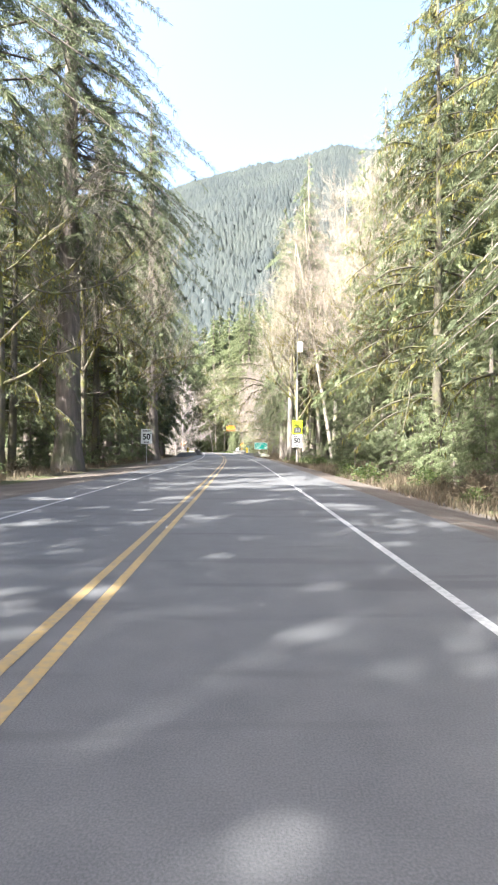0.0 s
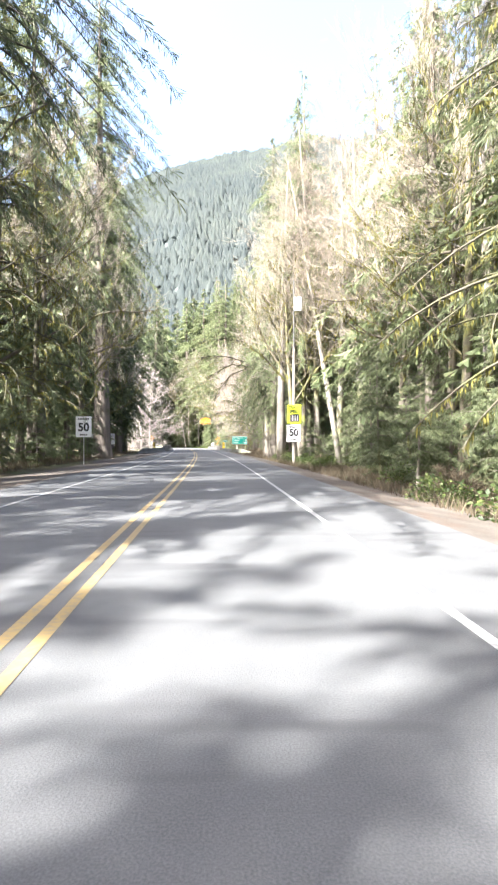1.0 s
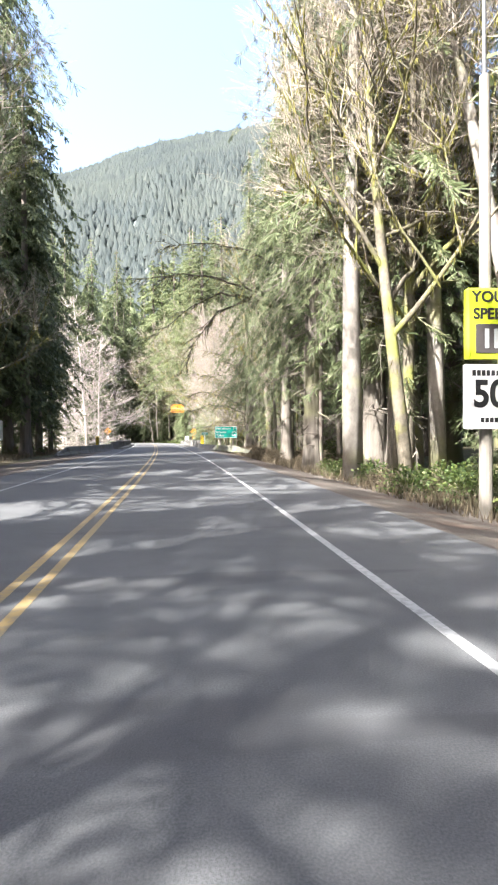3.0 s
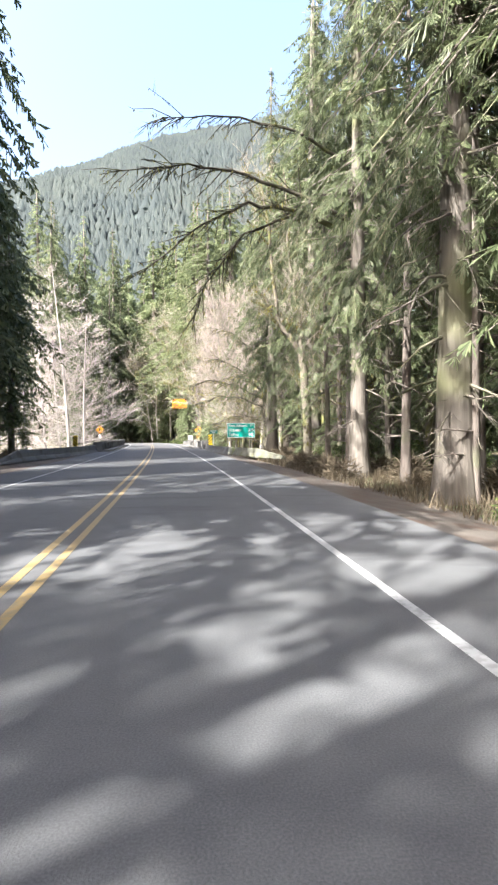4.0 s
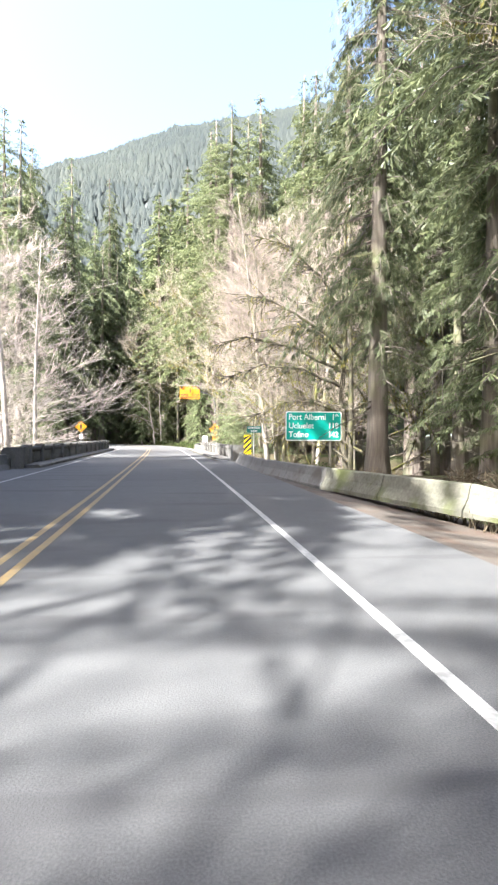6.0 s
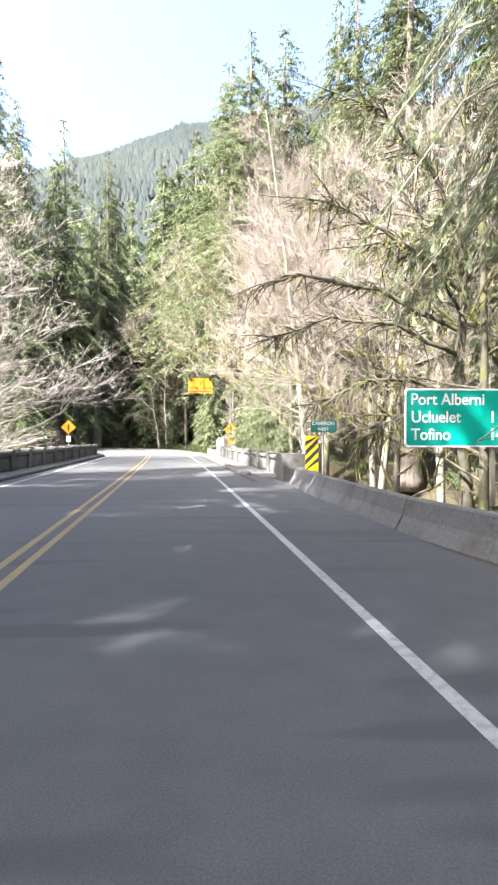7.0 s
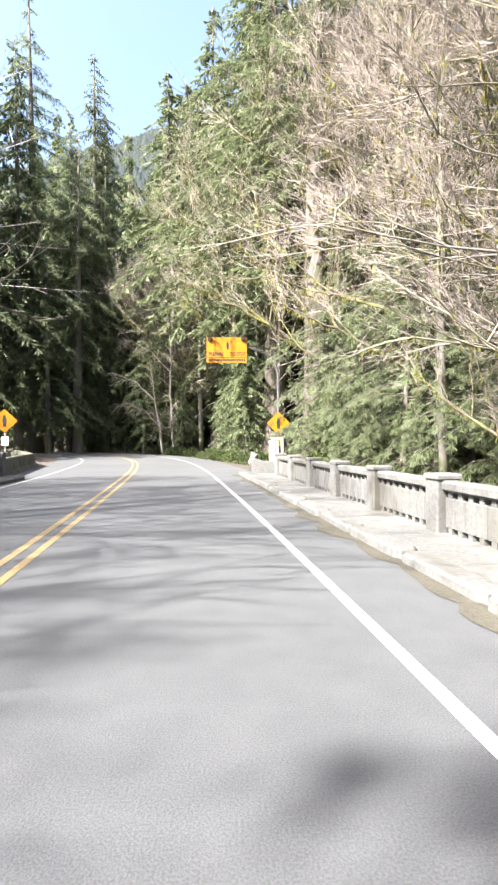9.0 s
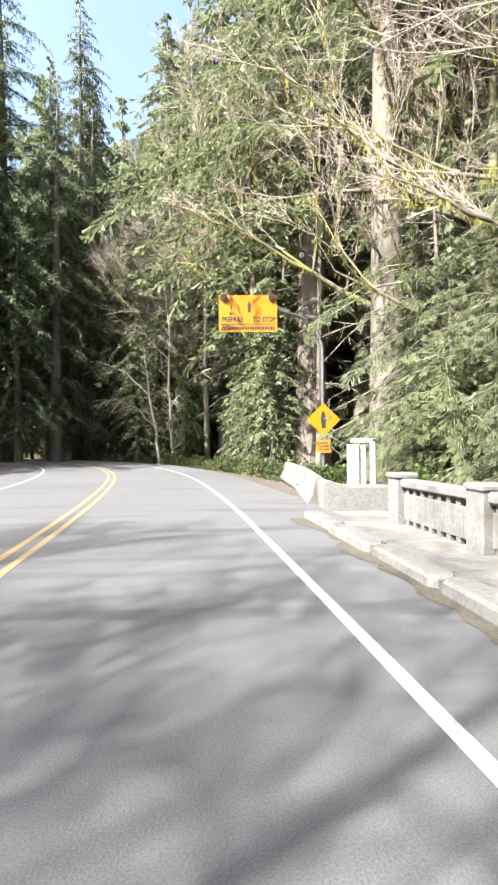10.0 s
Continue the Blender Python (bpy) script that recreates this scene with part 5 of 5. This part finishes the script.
put(BARE, L_POLE, -19.5, 65.5, 1.1)
for s_, d_, k in ((185, -14.0, 0.75),):
    x, y, _ = road(s_, d_)
    put(FIR, L_FIR, x, y, k * 1.3, k)
for s_, d_, k in ((166, 11.0, 1.15), (174, 13.0, 1.25), (183, 15.0, 1.3), (172, 19.0, 1.3), (192, 17.0, 1.3), (162, 16.0, 1.2)):
    x, y, _ = road(s_, d_)
    put(FIR if s_ < 178 else FAR_FIR, L_FIR, x, y, k * 1.35, k)
for x, y, k in ((9.5, 142.0, 1.05), (13.5, 134.0, 1.15), (8.5, 153.0, 1.1)):
    put(FIR, L_FIR, x, y, k * 1.35, k)
for x, y, w, k in ((-35.0, 170.0, 1.4, 1.2), (-26.0, 200.5, 1.3, 1.3), (-36.0, 184.0, 1.3, 1.25)):
    put(FIR, L_FIR, x, y, w, k)
for x, y, k in ((-23.5, 196.5, 1.25), (-20.5, 205.0, 1.2), (-27.5, 186.5, 0.8), (-31.5, 166.0, 1.55), (-30.5, 190.5, 1.8), (-25.0, 189.0, 1.25)):
    put(CEDAR, L_CEDAR, x, y, k * 1.1, k)
# added fir, mostly unseen, that shades the near end of the bridge
put(FAR_FIR, L_FIR, -24.0, 111.5, 0.9, 0.95)
for i in range(8):
    x, y, _ = road(166 + i * 3.2, U(-15.0, -12.0))
    put(FAR_CEDAR, L_CEDAR, x, y, U(0.22, 0.4))
for x, y, s in ((-17.0, 28.0, 0.6), (-19.0, 39.0, 0.7), (-18.0, 54.0, 0.65), (-20.5, 60.0, 0.7), (-17.5, 19.0, 0.6), (-22.0, 71.0, 0.7), (-23.5, 79.0, 0.75)):
    put(CEDAR, L_CEDAR, x, y, s)
for x, y, i in ((-13.6, 46, 0), (-14.2, 55, 1), (-14.8, 63, 2), (-14.0, 29, 2), (-15.4, 70, 0), (-15.6, 79, 1), (-13.2, 40.5, 1)):
    put(MAPLE, L_MAPLE, x, y, U(0.95, 1.15), U(1.4, 2.0), i)
for x, y, s in ((-19.3, 130.5, 1.45), (-17.8, 132.0, 1.2), (-22.6, 132.5, 1.3), (-22.0, 137.0, 1.1), (-21.6, 121.0, 1.1), (-27.0, 134.0, 1.3), (-24.0, 128.0, 1.25)):
    put(FULL_ALDER, L_ALDER, x, y, s, tilt=(U(-3, 3), U(-3, 3)))
for x, y, s in ((-13.5, 189.0, 1.3), (-10.5, 185.5, 1.15), (-16.5, 196.0, 1.3), (-8.5, 192.0, 1.3), (-12.0, 199.0, 1.4)):
    put(PALE, L_PALE, x, y, s, tilt=(U(-3, 3), U(-3, 3)))
for x, y, s in ((-19.5, 200.5, 1.2), (-6.5, 176.0, 1.2), (-14.6, 190.5, 1.3)):
    put(MAPLE, L_MAPLE, x, y, s, 2.1)
for i in range(15):
    x, y, _ = road(166 + i * 3.6, U(8.0, 12.0))
    put(FAR_CEDAR, L_CEDAR, x, y, U(0.28, 0.55))
for x, y, s in ((12, 152, 1.2), (20, 150, 1.2), (8, 160, 1.2), (3, 163, 1.15)):
    put(FIR if x != 3 else CEDAR, L_FIR, x, y, s)
for x, y in ((-16.0, 199.0), (-17.6, 201.5)):
    put(MAPLE, L_MAPLE, x, y, 0.9, 1.2)
for x, y, s in ((-31.0, 187.0, 1.15), (-28.0, 196.0, 1.1), (-35.0, 181.0, 1.2), (-38.0, 190.0, 1.2), (-25.5, 204.0, 1.2)):
    put(FAR_FIR, L_FIR, x, y, s)

for x, y, s in ((-24, 214, 1.25), (-30, 222, 1.3), (-18, 219, 1.2), (-12, 212, 1.3), (-36, 216, 1.35), (-6, 216, 1.35), (-42, 224, 1.3), (1, 208, 1.3), (-27, 232, 1.35), (-15, 229, 1.4)):
    put(FAR_CEDAR, L_CEDAR, x, y, s * 1.05, s * 1.3)
# mostly unseen firs, added to shade the bridge approach and the road's start
for x, y, s in ((-16.8, 94.5, 0.92), (-20.5, 90.0, 0.95), (-17.8, 101.5, 0.7), (-22.5, 100.5, 0.85), (-24.5, 104.5, 0.8), (-18.5, 108.0, 0.55), (-18.5, 3.0, 0.65), (-22.0, 8.0, 0.7)):
    put(FAR_FIR, L_FIR, x, y, s)
for x, y, s in ((-12.6, 44.0, 0.5), (-13.0, 51.0, 0.6), (-13.8, 60.0, 0.7), (-14.2, 67.5, 0.6), (-12.9, 38.5, 0.45), (-14.6, 75.0, 0.8)):
    put(SAPLING, L_SAP, x, y, s * 1.1)

put(NEAR_CEDAR, L_CEDAR, 4.2, 114.0, 0.85, 1.25)
for x, y, s in ((6.4, 103.8, 1.2), (11.5, 104.5, 1.3)):
    put(CEDAR, L_CEDAR, x, y, s)
for x, y, s in ((7.2, 107.8, 1.0), (9.2, 114.5, 1.1), (10.5, 121.5, 1.1)):
    put(FIR, L_FIR, x, y, s)
for x, y, s in ((4.9, 100.6, 0.5), (6.2, 103.5, 0.8), (7.4, 99.5, 0.9), (6.6, 95.0, 0.6), (7.2, 90.0, 0.7), (8.8, 94.5, 0.9), (5.9, 92.0, 0.4), (9.5, 101.5, 1.0)):
    put(SAPLING, L_SAP, x, y, s * 1.1)
for x, y, s, z in ((6.6, 101.0, 0.6, 0.7), (6.9, 93.0, 0.7, 0.9), (5.9, 89.0, 0.5, 0.6), (8.4, 97.0, 0.8, 1.1), (6.4, 121.0, 0.9, 1.3), (9.0, 118.5, 0.8, 1.2), (2.4, 141.0, 0.8, 1.2), (3.8, 146.5, 0.9, 1.4), (9.0, 88.0, 0.9, 1.2)):
    put(MAPLE, L_MAPLE, x, y, s, z)
for i in range(12):
    x, y, _ = road(U(84, 104), U(11.0, 17.0))
    put(BUSH, L_BUSH, x, y, U(0.7, 1.4))

# the forest behind
reseed(13)
taken = [(o.location.x, o.location.y) for o in bpy.data.objects if o.type == "EMPTY"]


def free(x, y, gap):
    return all((x - a) ** 2 + (y - b) ** 2 > gap * gap for a, b in taken)


def forest(n, box, near, far, gap, pick):
    done = tries = 0
    while done < n and tries < n * 40:
        tries += 1
        x, y = U(box[0], box[1]), U(box[2], box[3])
        s, d = beside(x, y)
        if not (near <= abs(d) <= far) or not free(x, y, gap):
            continue
        if (117 < y < 147 and -31 < x < 9) or (128 <= y < 182 and -80 < x < -15):
            continue
        taken.append((x, y))
        kind, tags, lo, hi = pick()
        if (kind is FAR_FIR or kind is FAR_CEDAR) and (abs(d) > 20 or y > 215):
            kind, tags = LOW_FIR, L_FIR
        k = U(lo, hi)
        put(kind, tags, x, y, k * (1.25 if kind is LOW_FIR or kind is FAR_FIR else 1.0), k)
        done += 1


def mixed():
    r = U(0, 1)
    if r < 0.42:
        return FAR_FIR, L_FIR, 0.85, 1.2
    if r < 0.72:
        return FAR_CEDAR, L_CEDAR, 0.8, 1.2
    if r < 0.93:
        return BARE, L_POLE, 0.9, 1.2
    return PALE, L_PALE, 0.8, 1.0


def low():
    kind, tags, lo, hi = mixed()
    return kind, tags, lo * 0.55, hi * 0.64


def tall():
    return (FAR_FIR, L_FIR, 1.0, 1.45) if U(0, 1) < 0.7 else (FAR_CEDAR, L_CEDAR, 0.9, 1.25)


forest(22, (4, 45, -5, 118), 15.5, 36, 3.6, mixed)
forest(18, (12, 45, 114, 152), 15.0, 60, 3.6, mixed)
forest(24, (-50, -8, -25, 112), 17.0, 36, 4.0, low)
forest(24, (-60, 16, 150, 205), 10.0, 40, 4.5, tall)
forest(28, (-80, 45, 190, 260), 8.0, 70, 4.0, tall)
for i in range(46):
    s, side = U(5, 118), 1 if U(0, 1) < 0.6 else -1
    x, y, _ = road(s, side * U(9.0, 13.0) + (-3.0 if side < 0 else 0))
    if free(x, y, 1.6) and (side < 0 or s < 92):
        put(SAPLING, L_SAP, x, y, U(0.4, 0.9))
for i in range(90):
    s, side = U(2, 117), 1 if U(0, 1) < 0.55 else -1
    x, y, _ = road(s, U(7.9, 11.0) if side > 0 else U(-15, -11.0))
    k, tg = (BUSH, L_BUSH) if U(0, 1) < 0.55 and not (side > 0 and 70 < s < 106) else (BRUSH, L_BRUSH)
    put(k, tg, x, y, U(0.5, 1.1) * (1.0 if k is BUSH else 0.8))
for i in range(22):
    x, y, _ = road(U(52, 74), U(8.2, 11.5))
    put(BUSH, L_BUSH, x, y, U(0.5, 1.0))
for i in range(26):
    s = U(152, 200)
    x, y, _ = road(s, U(6.8, 9.5))
    put(BUSH, L_BUSH, x, y, U(0.6, 1.2))


def deep_woods():
    """The closed forest behind the roadside trees, too deep to tell its trees apart."""
    g, wood = Geo(), Geo()
    for _ in range(900):
        x, y = U(-150, 130), U(-70, 300)
        s, d = beside(x, y)
        if not 34 < abs(d) < 130 or abs(y - 131 + 0.1 * (x + 8)) < 17 or (d < 0 and 90 < y < 135 and x > -75):
            continue
        z, h = ground_z(x, y) - 0.3, U(20, 31)
        r = h * U(0.12, 0.17)
        wood.tube([(x, y, z), (x, y, z + h * 0.9)], [0.35, 0.06], 5, False)
        for k in range(9):
            u = 0.10 + 0.88 * k / 9
            top, ring = z + h * min(1.0, u + 0.22), len(g.v)
            for q in range(8):
                a = q * 0.7854 + U(-0.3, 0.3)
                rr = r * (1 - u) * U(0.55, 1.3) + 0.15
                g.v.append((x + rr * math.cos(a), y + rr * math.sin(a), z + h * u - U(0.0, 0.06) * h))
            g.v.append((x, y, top))
            g.f += [(ring + q, ring + (q + 1) % 8, ring + 8) for q in range(8)]
    structure("deep_woods", g, M["needle_fir"], "dark conifers of the forest behind the roadside", "woods", False, "stuff")
    structure("deep_trunks", wood, M["bark_fir"], "dark trunks of the forest behind the roadside", "woods", True, "stuff")


reseed(14)
deep_woods()


def verge_grass(name, d0, d1, n, s0, s1):
    g = Geo()
    for _ in range(n):
        s, d = U(s0, s1), U(d0, d1)
        x, y, _ = road(s, d)
        z = -0.012 - 0.488 * min(1, max(0, (abs(d) - 5.1) / 3.4)) if d > 0 else -0.012 - 0.288 * min(1, max(0, (abs(d) - 5) / 5))
        z = max(z, ground_z(x, y)) - 0.02
        a = U(0, 6.28)
        h = U(0.12, 0.55)
        w = 0.012 + 0.02 * h
        tip = (x + U(-0.5, 0.5) * h, y + U(-0.5, 0.5) * h, z + h)
        k = len(g.v)
        g.v += [(x - w * math.cos(a), y - w * math.sin(a), z), (x + w * math.cos(a), y + w * math.sin(a), z), tip]
        g.f.append((k, k + 1, k + 2))
    structure(name, g, M["dry_grass"], "tan dry grass along the road's verge", "grass", kind="stuff")


verge_grass("verge_grass", 7.2, 10.5, 16000, 0, 112)
verge_grass("verge_grass", -14.0, -9.4, 11000, 0, 112)


# ---- the mountain ----
def hill_height(az, r):
    e = np.interp(az, [-75, -40, -22, -15.5, -13, -4.5, 10, 30, 75], [7, 16, 21.0, 23.4, 24.2, 27.2, 29.0, 27, 11])
    k = 0.55 * smooth(240, 600, r) ** 1.15 + 0.45 * smooth(480, 1000, r)
    return -2 + k * math.tan(radians(e)) * 1000 * (1 - 0.4 * smooth(1040, 1500, r)) + 11 * noise.noise(Vector((az * 0.16, r * 0.009, 2.0))) + 5 * noise.noise(Vector((az * 0.5, r * 0.02, 7.0)))


def build_hill():
    g = Geo()
    az_, r_ = np.arange(-75, 76, 2.5), [240, 290, 340, 400, 460, 520, 580, 640, 720, 800, 880, 950, 1000, 1050, 1200, 1500]
    for r in r_:
        for az in az_:
            a = radians(az)
            g.v.append((-3 + r * math.sin(a), 70 + r * math.cos(a), hill_height(az, r)))
    w = len(az_)
    for j in range(len(r_) - 1):
        for i in range(w - 1):
            q = j * w + i
            g.f.append((q, q + 1, q + w + 1, q + w))
    structure("backdrop_hillside", g, M["hazed_ground"], "steep forested mountainside beyond the road, haze in its colour", "mountain", True)
    g = Geo()
    for _ in range(56000):
        az, r = U(-32, 16), math.sqrt(U(290 ** 2, 1050 ** 2))
        a = radians(az)
        x, y, z = -3 + r * math.sin(a), 70 + r * math.cos(a), hill_height(az, r)
        h = U(7, 13) * U(0.8, 1.3)
        w = h * U(0.24, 0.40)
        t0 = U(0, 6.28)
        k = len(g.v)
        for j in range(4):
            b = t0 + j * 1.5708 + U(-0.3, 0.3)
            q = w * U(0.7, 1.3)
            g.v.append((x + q * math.cos(b), y + q * math.sin(b), z - 1.0 + h * U(0.0, 0.25)))
        g.v.append((x + U(-0.4, 0.4), y + U(-0.4, 0.4), z + h))
        g.f += [(k + j, k + (j + 1) % 4, k + 4) for j in range(4)]
    structure("far_woods", g, M["hazed_needles"], "distant conifers covering the mountainside, haze in their colour", "woods", True, "stuff")


build_hill()
